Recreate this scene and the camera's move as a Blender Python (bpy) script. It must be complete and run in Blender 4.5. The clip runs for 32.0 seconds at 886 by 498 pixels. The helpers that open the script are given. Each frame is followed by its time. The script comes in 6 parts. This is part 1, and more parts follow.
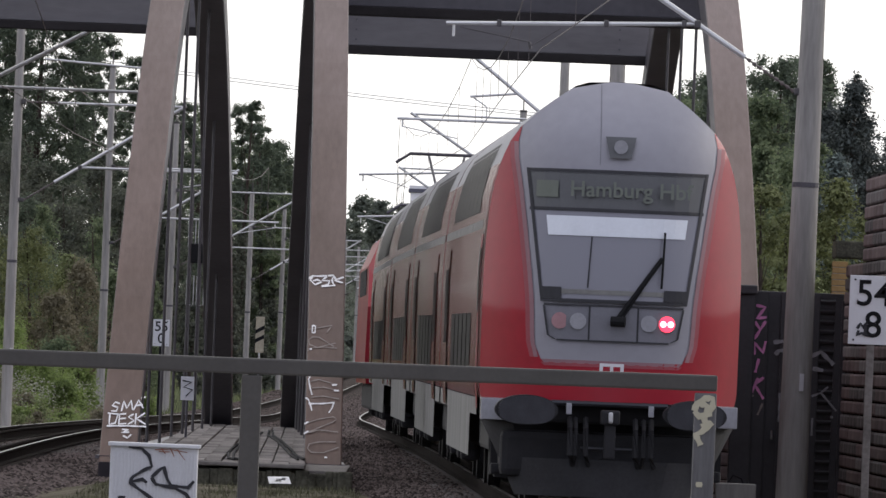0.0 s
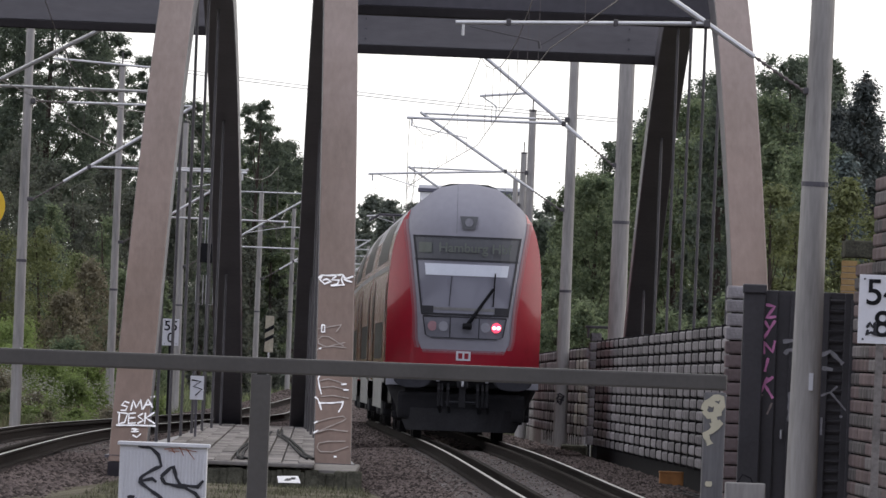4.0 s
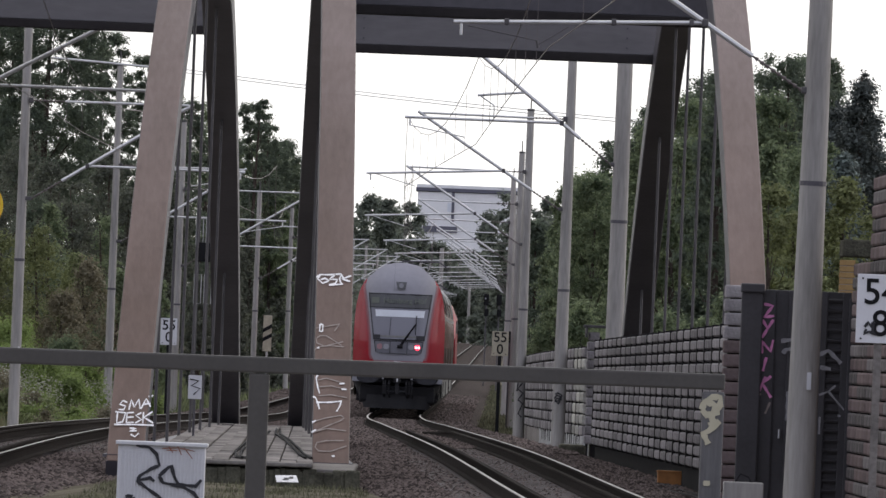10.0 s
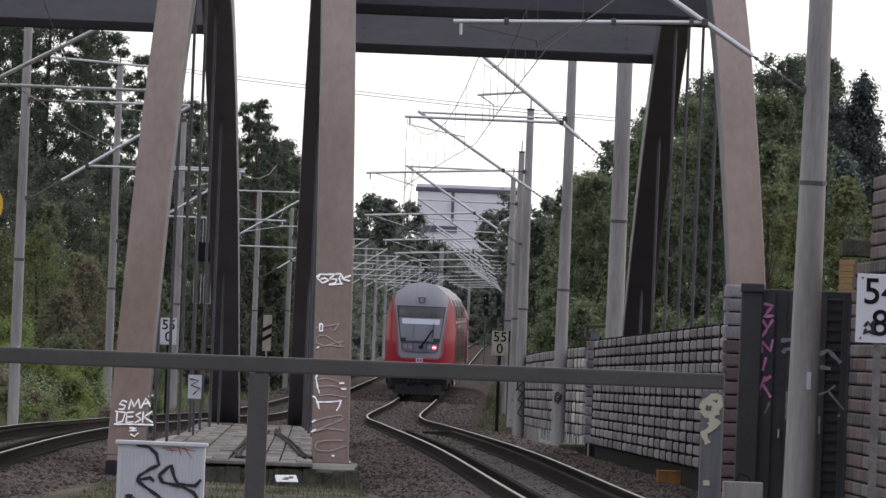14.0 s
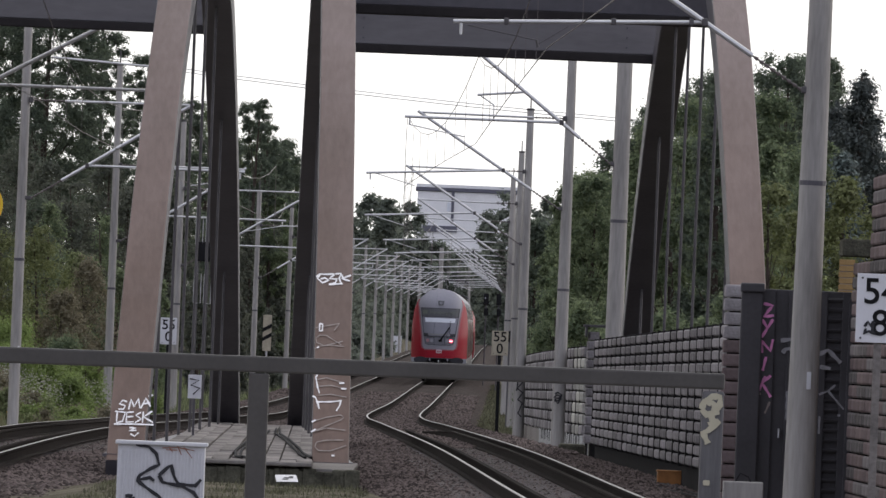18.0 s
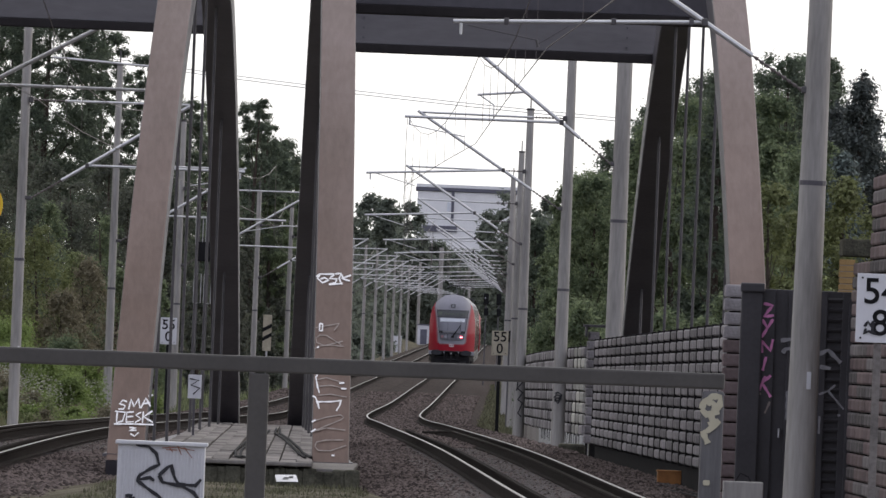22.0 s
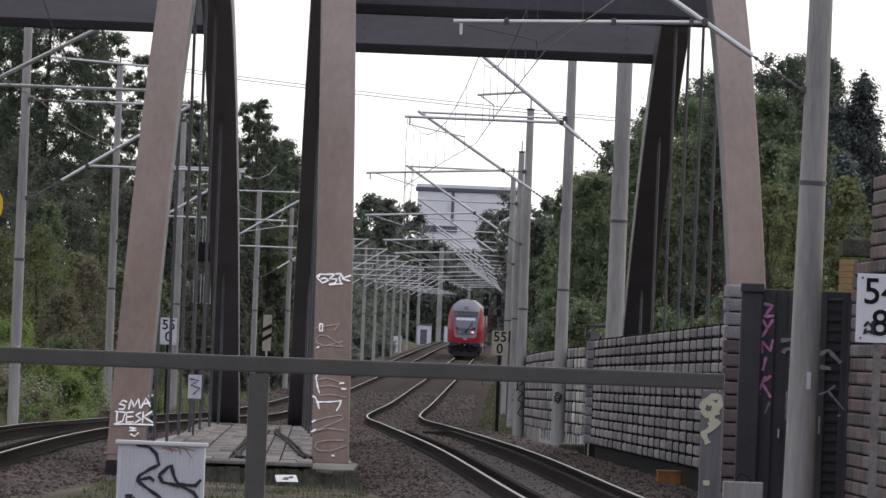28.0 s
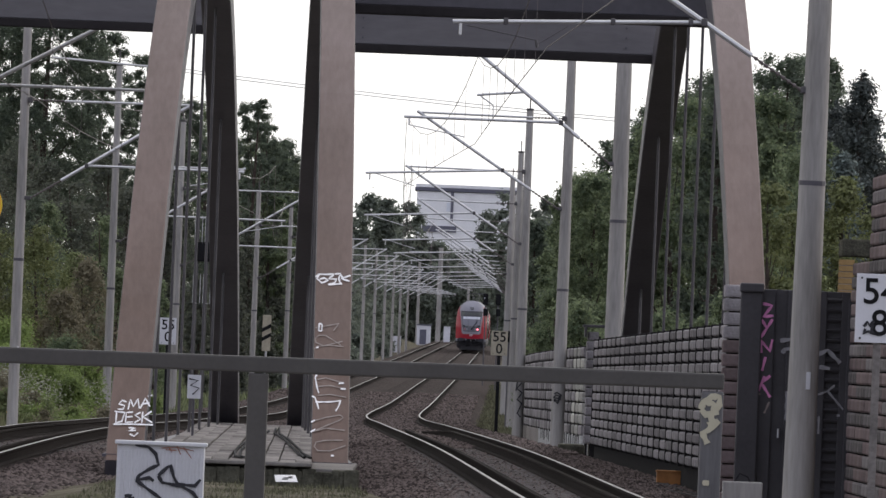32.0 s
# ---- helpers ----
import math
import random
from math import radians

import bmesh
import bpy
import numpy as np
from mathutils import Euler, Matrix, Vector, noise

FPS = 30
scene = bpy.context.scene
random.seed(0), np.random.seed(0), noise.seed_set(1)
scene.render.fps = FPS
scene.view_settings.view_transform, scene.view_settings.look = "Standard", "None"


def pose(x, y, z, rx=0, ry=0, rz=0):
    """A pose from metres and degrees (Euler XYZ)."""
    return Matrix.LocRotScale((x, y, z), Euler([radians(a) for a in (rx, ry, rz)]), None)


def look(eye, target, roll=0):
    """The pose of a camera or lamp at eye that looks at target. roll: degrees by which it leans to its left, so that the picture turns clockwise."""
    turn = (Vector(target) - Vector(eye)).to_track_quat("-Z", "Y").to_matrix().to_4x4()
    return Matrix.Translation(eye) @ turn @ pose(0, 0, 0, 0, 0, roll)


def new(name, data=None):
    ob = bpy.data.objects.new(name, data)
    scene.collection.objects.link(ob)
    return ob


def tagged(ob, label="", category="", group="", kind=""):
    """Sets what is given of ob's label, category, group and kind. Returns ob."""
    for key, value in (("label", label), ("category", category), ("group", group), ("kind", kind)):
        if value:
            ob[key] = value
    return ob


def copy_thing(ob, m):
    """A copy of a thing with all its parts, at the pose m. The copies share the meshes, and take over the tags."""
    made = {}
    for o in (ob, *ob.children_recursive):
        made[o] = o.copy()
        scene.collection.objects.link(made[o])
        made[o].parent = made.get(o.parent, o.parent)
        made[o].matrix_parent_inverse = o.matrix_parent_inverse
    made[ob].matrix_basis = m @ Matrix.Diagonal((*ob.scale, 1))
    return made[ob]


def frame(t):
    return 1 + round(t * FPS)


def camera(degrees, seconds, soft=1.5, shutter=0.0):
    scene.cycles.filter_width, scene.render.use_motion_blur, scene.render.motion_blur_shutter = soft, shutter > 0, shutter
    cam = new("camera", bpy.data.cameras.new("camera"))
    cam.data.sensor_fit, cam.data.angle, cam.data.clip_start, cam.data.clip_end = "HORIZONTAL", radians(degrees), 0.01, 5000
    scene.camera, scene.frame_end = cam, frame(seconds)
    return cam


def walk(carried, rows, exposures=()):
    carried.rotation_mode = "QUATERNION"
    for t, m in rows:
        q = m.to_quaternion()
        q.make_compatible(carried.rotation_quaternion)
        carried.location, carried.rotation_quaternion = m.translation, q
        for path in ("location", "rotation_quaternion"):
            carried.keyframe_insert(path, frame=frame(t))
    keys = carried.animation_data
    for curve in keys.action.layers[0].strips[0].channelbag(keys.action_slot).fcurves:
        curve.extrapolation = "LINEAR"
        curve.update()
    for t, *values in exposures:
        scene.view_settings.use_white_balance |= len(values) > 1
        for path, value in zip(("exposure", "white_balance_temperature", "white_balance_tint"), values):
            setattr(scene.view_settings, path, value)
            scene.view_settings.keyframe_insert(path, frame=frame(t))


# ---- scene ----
# Camera: a long lens on a low tripod at the end of a platform.
cam = camera(3.877, 32.0, soft=1.5)
EYE = Vector((0.0, 0.0, 1.6))


def aim(right, up):
    """Pose of the camera, turned by small slopes to the right and upwards."""
    return look(EYE, EYE + Vector((right, 1.0, 0.007844 + up)) * 1000.0, 2.3)


# seconds, slopes in units of 1e-5
TURNS = ((0.0, 55, 15), (0.5, 86, 16), (1.0, -27, 12), (1.5, -41.5, 11.5), (2.0, -35, 11.7), (2.5, -27, 11.8),
         (3.0, -26, 7.6), (3.5, -20, 7), (5.5, -13, 8), (6.0, -9, 8), (7.0, -12.5, 8), (8.0, -6, 4), (9.0, -2.5, 2),
         (10.0, -2, 2.5), (12.0, 0, 0), (14.0, 0, 0), (14.5, -6, 6), (16.5, 0, 0), (22.0, 0, -1.5), (31.5, 0, 0),
         (32.0, 4.5, 0))
walk(cam, [(t, aim(a * 1e-5, b * 1e-5)) for t, a, b in TURNS], [(0.0, 0.25), (1.0, 0.4), (3.5, 0.39), (5.5, 0.22), (7.0, 0.2), (32.0, 0.2)])

# ---- light: late overcast day, a bright white sky with a faint warm low sun behind the cloud ----
SUN_TURN, SUN_HEIGHT = radians(62), radians(24)
world = bpy.data.worlds.new("sky")
scene.world = world
world.use_nodes = True
wn, wl = world.node_tree.nodes, world.node_tree.links
wn.clear()
w_out = wn.new("ShaderNodeOutputWorld")
w_bg = wn.new("ShaderNodeBackground")
w_sky = wn.new("ShaderNodeTexSky")
w_sky.sky_type, w_sky.sun_disc = "NISHITA", False
w_sky.sun_elevation, w_sky.sun_rotation = SUN_HEIGHT, SUN_TURN
w_sky.dust_density = 3.0
w_scale = wn.new("ShaderNodeVectorMath")
w_scale.operation = "SCALE"
w_scale.inputs[3].default_value = 0.05
w_cloud = wn.new("ShaderNodeTexNoise")
w_cloud.inputs["Scale"].default_value = 2.5
w_cloud.inputs["Detail"].default_value = 5.0
w_ramp = wn.new("ShaderNodeValToRGB")
w_ramp.color_ramp.elements[0].color = (1.0, 0.99, 0.965, 1)
w_ramp.color_ramp.elements[1].color = (1.18, 1.17, 1.16, 1)
w_mix = wn.new("ShaderNodeMix")
w_mix.data_type = "RGBA"
w_mix.inputs[0].default_value = 0.9
wl.new(w_sky.outputs[0], w_scale.inputs[0])
wl.new(w_cloud.outputs["Fac"], w_ramp.inputs[0])
wl.new(w_scale.outputs[0], w_mix.inputs[6])
wl.new(w_ramp.outputs[0], w_mix.inputs[7])
# the cloud is brightest towards the sunset ahead and dims towards the back
w_co = wn.new("ShaderNodeTexCoord")
w_sep = wn.new("ShaderNodeSeparateXYZ")
w_map = wn.new("ShaderNodeMapRange")
w_map.interpolation_type = "SMOOTHSTEP"
w_map.inputs["From Min"].default_value, w_map.inputs["From Max"].default_value = -0.6, 1.0
w_tone = wn.new("ShaderNodeMix")
w_tone.data_type = "RGBA"
w_tone.inputs[6].default_value, w_tone.inputs[7].default_value = (0.67, 0.7, 0.88, 1), (1.13, 1.12, 1.12, 1)
w_dim = wn.new("ShaderNodeVectorMath")
w_dim.operation = "MULTIPLY"
wl.new(w_co.outputs["Generated"], w_sep.inputs[0])
wl.new(w_sep.outputs["Y"], w_map.inputs["Value"])
wl.new(w_mix.outputs[2], w_dim.inputs[0])
wl.new(w_map.outputs[0], w_tone.inputs[0])
wl.new(w_tone.outputs[2], w_dim.inputs[1])
wl.new(w_dim.outputs[0], w_bg.inputs[0])
wl.new(w_bg.outputs[0], w_out.inputs[0])
w_bg.inputs[1].default_value = 1.0

sun = new("sun", bpy.data.lights.new("sun", "SUN"))
sun.data.energy, sun.data.angle, sun.data.color = 0.6, radians(25), (1.0, 0.94, 0.89)
sun.matrix_world = look((0, 0, 50), Vector((0, 0, 50)) - Vector((math.sin(SUN_TURN) * math.cos(SUN_HEIGHT),
                        math.cos(SUN_TURN) * math.cos(SUN_HEIGHT), math.sin(SUN_HEIGHT))))


# ---- materials ----
def material(name, colour, rough=0.7, metal=0.0, spread=0.25, scale=3.0, bump=0.0, bump_scale=30.0, island=0.0,
             tint=None, streak=False, per_object=0.0, leafy=0.0, emit=0.0, coat=0.0, spec=None, stretch=None):
    """A node material: a base colour broken up by coarse and fine noise, with fine relief."""
    m = bpy.data.materials.new(name)
    m.use_nodes = True
    nodes, links = m.node_tree.nodes, m.node_tree.links
    b = nodes["Principled BSDF"]
    b.inputs["Roughness"].default_value, b.inputs["Metallic"].default_value = rough, metal
    b.inputs["Specular IOR Level"].default_value = spec if spec is not None else (0.04 if rough > 0.83 else 0.4)
    if coat:
        b.inputs["Coat Weight"].default_value, b.inputs["Coat Roughness"].default_value = coat, 0.08
    if emit:
        b.inputs["Base Color"].default_value = (*colour, 1)
        b.inputs["Emission Color"].default_value, b.inputs["Emission Strength"].default_value = (*colour, 1), emit
        return m
    co = nodes.new("ShaderNodeTexCoord")
    mp = nodes.new("ShaderNodeMapping")
    links.new(co.outputs["Object"], mp.inputs[0])
    if streak:
        mp.inputs["Scale"].default_value = (1, 1, 0.12)
    if stretch:
        mp.inputs["Scale"].default_value = stretch
    n1, n2 = nodes.new("ShaderNodeTexNoise"), nodes.new("ShaderNodeTexNoise")
    n1.inputs["Scale"].default_value, n2.inputs["Scale"].default_value = scale, scale * 11
    n1.inputs["Detail"].default_value = n2.inputs["Detail"].default_value = 4
    links.new(mp.outputs[0], n1.inputs[0]), links.new(mp.outputs[0], n2.inputs[0])
    add = nodes.new("ShaderNodeMath")
    add.operation = "MULTIPLY_ADD"
    add.inputs[1].default_value = 0.5
    links.new(n2.outputs["Fac"], add.inputs[0]), links.new(n1.outputs["Fac"], add.inputs[2])
    level = add.outputs[0]
    source = None
    if island:
        source, amount = nodes.new("ShaderNodeNewGeometry").outputs["Random Per Island"], island
    elif per_object:
        source, amount = nodes.new("ShaderNodeObjectInfo").outputs["Random"], per_object
    if source:
        more = nodes.new("ShaderNodeMath")
        more.operation = "MULTIPLY_ADD"
        more.inputs[1].default_value = amount
        links.new(source, more.inputs[0]), links.new(level, more.inputs[2])
        shift = nodes.new("ShaderNodeMath")
        shift.operation = "SUBTRACT"
        shift.inputs[1].default_value = amount / 2
        links.new(more.outputs[0], shift.inputs[0])
        level = shift.outputs[0]
    ramp = nodes.new("ShaderNodeValToRGB")
    ramp.color_ramp.elements[0].position, ramp.color_ramp.elements[1].position = 0.45, 1.05
    dark = [c * (1 - spread) for c in colour]
    light = [min(1, c * (1 + spread)) for c in (tint or colour)]
    ramp.color_ramp.elements[0].color, ramp.color_ramp.elements[1].color = (*dark, 1), (*light, 1)
    links.new(level, ramp.inputs[0])
    links.new(ramp.outputs[0], b.inputs["Base Color"])
    if bump:
        bp, bn = nodes.new("ShaderNodeBump"), nodes.new("ShaderNodeTexNoise")
        bn.inputs["Scale"].default_value, bn.inputs["Detail"].default_value = bump_scale, 6
        bp.inputs["Strength"].default_value, bp.inputs["Distance"].default_value = bump, 0.5 / bump_scale
        links.new(mp.outputs[0], bn.inputs[0]), links.new(bn.outputs["Fac"], bp.inputs["Height"])
        links.new(bp.outputs[0], b.inputs["Normal"])
    if leafy:
        tr, mix = nodes.new("ShaderNodeBsdfTranslucent"), nodes.new("ShaderNodeMixShader")
        mix.inputs[0].default_value = leafy
        links.new(ramp.outputs[0], tr.inputs[0])
        links.new(b.outputs[0], mix.inputs[1]), links.new(tr.outputs[0], mix.inputs[2])
        links.new(mix.outputs[0], nodes["Material Output"].inputs[0])
    return m


def glass(name, colour=(0.02, 0.022, 0.026), rough=0.05):
    m = bpy.data.materials.new(name)
    m.use_nodes = True
    b = m.node_tree.nodes["Principled BSDF"]
    b.inputs["Base Color"].default_value, b.inputs["Roughness"].default_value = (*colour, 1), rough
    b.inputs["IOR"].default_value = 1.5
    return m


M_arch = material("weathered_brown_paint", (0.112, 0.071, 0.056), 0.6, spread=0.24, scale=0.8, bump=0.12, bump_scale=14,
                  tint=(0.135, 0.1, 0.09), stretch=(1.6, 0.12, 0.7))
def browner_below(m, high, low, z0, z1):
    """A second tone, darker and browner towards the track, that fades upwards, broken by noise."""
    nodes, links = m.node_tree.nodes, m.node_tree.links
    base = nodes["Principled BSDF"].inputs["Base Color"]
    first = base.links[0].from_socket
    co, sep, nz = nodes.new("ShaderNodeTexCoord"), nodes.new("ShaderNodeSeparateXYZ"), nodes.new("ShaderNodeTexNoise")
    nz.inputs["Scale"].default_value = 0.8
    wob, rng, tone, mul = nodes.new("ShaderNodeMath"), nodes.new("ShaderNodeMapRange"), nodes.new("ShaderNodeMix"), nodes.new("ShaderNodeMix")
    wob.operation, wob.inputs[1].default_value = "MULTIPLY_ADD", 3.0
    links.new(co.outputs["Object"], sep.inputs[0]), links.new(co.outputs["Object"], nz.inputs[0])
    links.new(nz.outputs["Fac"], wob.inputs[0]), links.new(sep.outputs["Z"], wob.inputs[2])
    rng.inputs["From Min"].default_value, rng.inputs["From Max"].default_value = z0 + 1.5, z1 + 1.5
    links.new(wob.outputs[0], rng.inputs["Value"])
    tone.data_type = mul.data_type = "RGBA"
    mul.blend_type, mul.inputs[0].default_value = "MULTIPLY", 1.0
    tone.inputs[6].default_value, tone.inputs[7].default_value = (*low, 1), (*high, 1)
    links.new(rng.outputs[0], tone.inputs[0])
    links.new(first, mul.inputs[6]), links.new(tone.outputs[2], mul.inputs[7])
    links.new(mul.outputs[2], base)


browner_below(M_arch, (1.08, 1.09, 1.18), (0.8, 0.665, 0.57), 1.5, 8.0)
M_beam = material("dark_steel_paint", (0.082, 0.077, 0.086), 0.43, spread=0.25, scale=0.8, bump=0.1, bump_scale=14)
M_flange = material("dark_brown_flange_paint", (0.03, 0.027, 0.027), 0.75, spread=0.3, scale=1.0, spec=0.12)
M_web = material("lit_grey_web_paint", (0.15, 0.143, 0.145), 0.55, spread=0.22, scale=0.7, bump=0.08, bump_scale=14, stretch=(0.4, 1, 1.6))
M_rod = material("hanger_steel", (0.09, 0.085, 0.085), 0.55, 0.3, spread=0.2)
M_concrete = material("spun_concrete", (0.34, 0.325, 0.3), 0.85, spread=0.34, scale=2.2, bump=0.25, bump_scale=40, streak=True)
M_slab = material("slab_concrete", (0.215, 0.198, 0.182), 0.9, spread=0.45, scale=1.6, bump=0.5, bump_scale=16, per_object=0.35)
M_headslab = material("worn_pale_concrete", (0.2, 0.187, 0.17), 0.9, spread=0.4, scale=1.1, bump=0.5, bump_scale=14)
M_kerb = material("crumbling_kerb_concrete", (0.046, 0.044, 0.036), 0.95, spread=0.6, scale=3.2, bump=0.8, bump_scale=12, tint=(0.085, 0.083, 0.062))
M_galv = material("galvanised_tube", (0.5, 0.5, 0.5), 0.4, 0.75, spread=0.2, scale=4)
M_alu = material("bare_aluminium", (0.6, 0.6, 0.59), 0.4, 0.6, spread=0.12, scale=4)
M_copper = material("aged_copper_wire", (0.16, 0.14, 0.13), 0.5, 0.5, spread=0.1)
M_insul = material("grey_brown_insulator", (0.11, 0.09, 0.085), 0.4, spread=0.2)
M_railtop = material("polished_rail", (0.24, 0.23, 0.222), 0.42, 0.8, spread=0.15, scale=2)
M_railside = material("rusty_rail", (0.02, 0.016, 0.014), 0.9, spread=0.35, scale=4, bump=0.3, bump_scale=60)
M_ballast = material("ballast_bed", (0.054, 0.044, 0.039), 0.95, spread=0.7, scale=2.0, bump=1.0, bump_scale=18)
M_stone = material("ballast_stone", (0.106, 0.086, 0.076), 0.9, spread=0.62, scale=0.7, island=0.9, bump=0.3, bump_scale=60)
M_sleeper = material("sleeper_concrete", (0.19, 0.172, 0.156), 0.9, spread=0.3, scale=3, bump=0.3, bump_scale=40, per_object=0.3)
M_ground = material("dry_soil_and_grass", (0.082, 0.077, 0.045), 0.95, spread=0.5, scale=0.9, bump=1.0, bump_scale=4,
                    tint=(0.115, 0.102, 0.075))
M_drygrass = material("dry_grass_blade", (0.17, 0.155, 0.095), 0.85, spread=0.4, island=1.0, leafy=0.3)
M_grass = material("grass_blade", (0.15, 0.175, 0.085), 0.7, spread=0.45, island=1.0, leafy=0.35)
M_weed = material("weed_leaf", (0.19, 0.22, 0.1), 0.7, spread=0.4, scale=1.2, island=0.6, leafy=0.5)
M_fresh = material("fresh_green_leaf", (0.19, 0.25, 0.08), 0.7, spread=0.36, scale=1.2, island=0.5, leafy=0.55)
M_neargrass = material("trodden_grass_blade", (0.12, 0.12, 0.07), 0.8, spread=0.45, island=1.0, leafy=0.2)
M_flower = material("white_flower_head", (0.33, 0.33, 0.25), 0.8, spread=0.2, island=0.6)
M_rail_fg = material("dark_grey_railing_paint", (0.068, 0.063, 0.055), 0.5, 0.0, spread=0.18, scale=5, bump=0.05, bump_scale=30)
M_post_grey = material("worn_grey_post_paint", (0.115, 0.112, 0.112), 0.6, spread=0.35, scale=9, bump=0.1, bump_scale=60, streak=True)
M_wallblock = material("barrier_board", (0.25, 0.234, 0.232), 0.85, spread=0.5, scale=2.2, bump=0.5, bump_scale=16,
                       per_object=0.32)
# Darker board tone for the barrier beside the gate.
M_walldim = material("barrier_board_darker", (0.16, 0.147, 0.142), 0.85, spread=0.5, scale=2.2, bump=0.5, bump_scale=16, per_object=0.4)
M_wallred = material("barrier_board_reddish", (0.165, 0.13, 0.125), 0.85, spread=0.35, scale=1.5, bump=0.3, bump_scale=20,
                     per_object=0.3)
M_limewash = material("barrier_board_washed_white", (0.36, 0.35, 0.32), 0.85, spread=0.35, scale=2.5, bump=0.4, bump_scale=16, per_object=0.5, tint=(0.42, 0.41, 0.36))
M_basewhite = material("white_splashed_concrete", (0.33, 0.325, 0.315), 0.9, spread=0.55, scale=1.6, bump=0.4, bump_scale=14, tint=(0.42, 0.42, 0.41), stretch=(1, 1.2, 0.5))
# Dark post colour that also carries the shade in the boards' deep gaps.
M_wallpost = material("barrier_post_dark", (0.022, 0.021, 0.021), 0.95, spread=0.25)
M_gate = material("dark_gate_paint", (0.043, 0.04, 0.042), 0.5, spread=0.25, scale=2, bump=0.1, bump_scale=25)
M_white = material("white_enamel", (0.66, 0.66, 0.67), 0.45, spread=0.06, scale=3)
M_ivory = material("weathered_ivory_enamel", (0.38, 0.34, 0.25), 0.6, spread=0.25, scale=6)
M_black = material("black_paint", (0.012, 0.012, 0.013), 0.8, spread=0.2, spec=0.15)
M_cabinet = material("grey_white_cabinet", (0.6, 0.6, 0.61), 0.5, spread=0.1, scale=3)
M_spray_white = material("white_spray_paint", (0.75, 0.74, 0.73), 0.6, spread=0.1)
M_spray_faint = material("thin_white_spray_paint", (0.25, 0.21, 0.185), 0.7, spread=0.2, scale=8)
M_spray_grey = material("grey_spray_paint", (0.24, 0.235, 0.24), 0.6, spread=0.35, scale=9)
M_spray_pink = material("pink_spray_paint", (0.6, 0.22, 0.42), 0.6, spread=0.3, scale=7)
M_spray_black = material("black_spray_paint", (0.02, 0.02, 0.024), 0.5, spread=0.3, scale=8)
M_spray_cream = material("cream_spray_paint", (0.45, 0.42, 0.3), 0.6, spread=0.15)
M_spray_brown = material("rust_scratches", (0.3, 0.13, 0.08), 0.8, spread=0.3)
M_red = material("traffic_red_paint", (0.305, 0.009, 0.022), 0.4, spread=0.15, scale=0.8, coat=0.4, spec=0.2)
M_dust_a = material("dusty_red_over_grey", (0.255, 0.135, 0.15), 0.5, spread=0.15, scale=1.5)
M_dust_b = material("thin_dust_on_red", (0.28, 0.055, 0.068), 0.45, spread=0.15, scale=1.5)
# Dust plus dark tree reflections, put into a deeper red than the cab's.
M_sidered = material("dusty_dimmed_red_paint", (0.17, 0.03, 0.034), 0.16, spread=0.4, scale=0.7, spec=0.22, streak=True)
M_grey = material("grey_front_paint", (0.285, 0.28, 0.305), 0.45, spread=0.1, scale=0.8)
M_roof = material("grey_roof_paint", (0.24, 0.24, 0.26), 0.5, spread=0.15, scale=0.7)
M_skirt = material("light_grey_skirt", (0.2, 0.198, 0.186), 0.75, spread=0.25, scale=1.2, streak=True)
M_under = material("black_underframe", (0.015, 0.0145, 0.016), 0.75, spread=0.35, scale=4)
M_glass = glass("tinted_window_glass", (0.012, 0.012, 0.014), 0.4)
M_glass.node_tree.nodes["Principled BSDF"].inputs["Specular IOR Level"].default_value = 0.02
M_screen = glass("windscreen_glass", (0.21, 0.21, 0.24), 0.12)
M_display = material("unlit_display", (0.088, 0.09, 0.092), 0.3, spread=0.1)
M_amber = material("dim_display_letters", (0.125, 0.138, 0.112), 0.5, spread=0.1)
M_blind = material("pale_sun_blind", (0.72, 0.75, 0.79), 0.6, spread=0.06)
M_plough = material("dusty_black_shield", (0.021, 0.0205, 0.022), 0.7, spread=0.5, scale=2.5)
M_redlens = material("unlit_red_lens", (0.36, 0.2, 0.21), 0.2, spread=0.1, scale=20)
M_lens = material("lamp_lens", (0.3, 0.3, 0.32), 0.2, spread=0.1, scale=20)
M_tail = material("red_tail_light", (1.0, 0.05, 0.1), emit=1.8)
M_tailcore = material("tail_light_core", (1.0, 0.62, 0.68), emit=2.2)
M_buffer = material("greasy_buffer_steel", (0.034, 0.034, 0.039), 0.4, 0.3, spread=0.3, scale=6)
M_panel = material("dark_grey_lamp_panel", (0.165, 0.165, 0.185), 0.4, spread=0.12)
M_rubber = material("black_rubber", (0.032, 0.032, 0.036), 0.7, spread=0.2)
M_bark = material("bark", (0.075, 0.06, 0.05), 0.95, spread=0.4, scale=3, bump=0.6, bump_scale=12)
M_leaf = material("leaf_dark_green", (0.12, 0.154, 0.115), 0.7, spread=0.36, scale=0.8, island=0.5, leafy=0.62, tint=(0.128, 0.155, 0.108))
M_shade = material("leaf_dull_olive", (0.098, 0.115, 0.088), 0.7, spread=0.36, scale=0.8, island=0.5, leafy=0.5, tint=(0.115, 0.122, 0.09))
M_leaf2 = material("leaf_mid_green", (0.148, 0.205, 0.118), 0.7, spread=0.36, scale=0.8, island=0.5, leafy=0.66, tint=(0.185, 0.22, 0.125))
M_leaf3 = material("leaf_yellow_green", (0.15, 0.168, 0.068), 0.7, spread=0.36, scale=0.9, island=0.5, leafy=0.4)
M_russet = material("leaf_russet_olive", (0.19, 0.17, 0.11), 0.7, spread=0.36, scale=0.9, island=0.5, leafy=0.4)
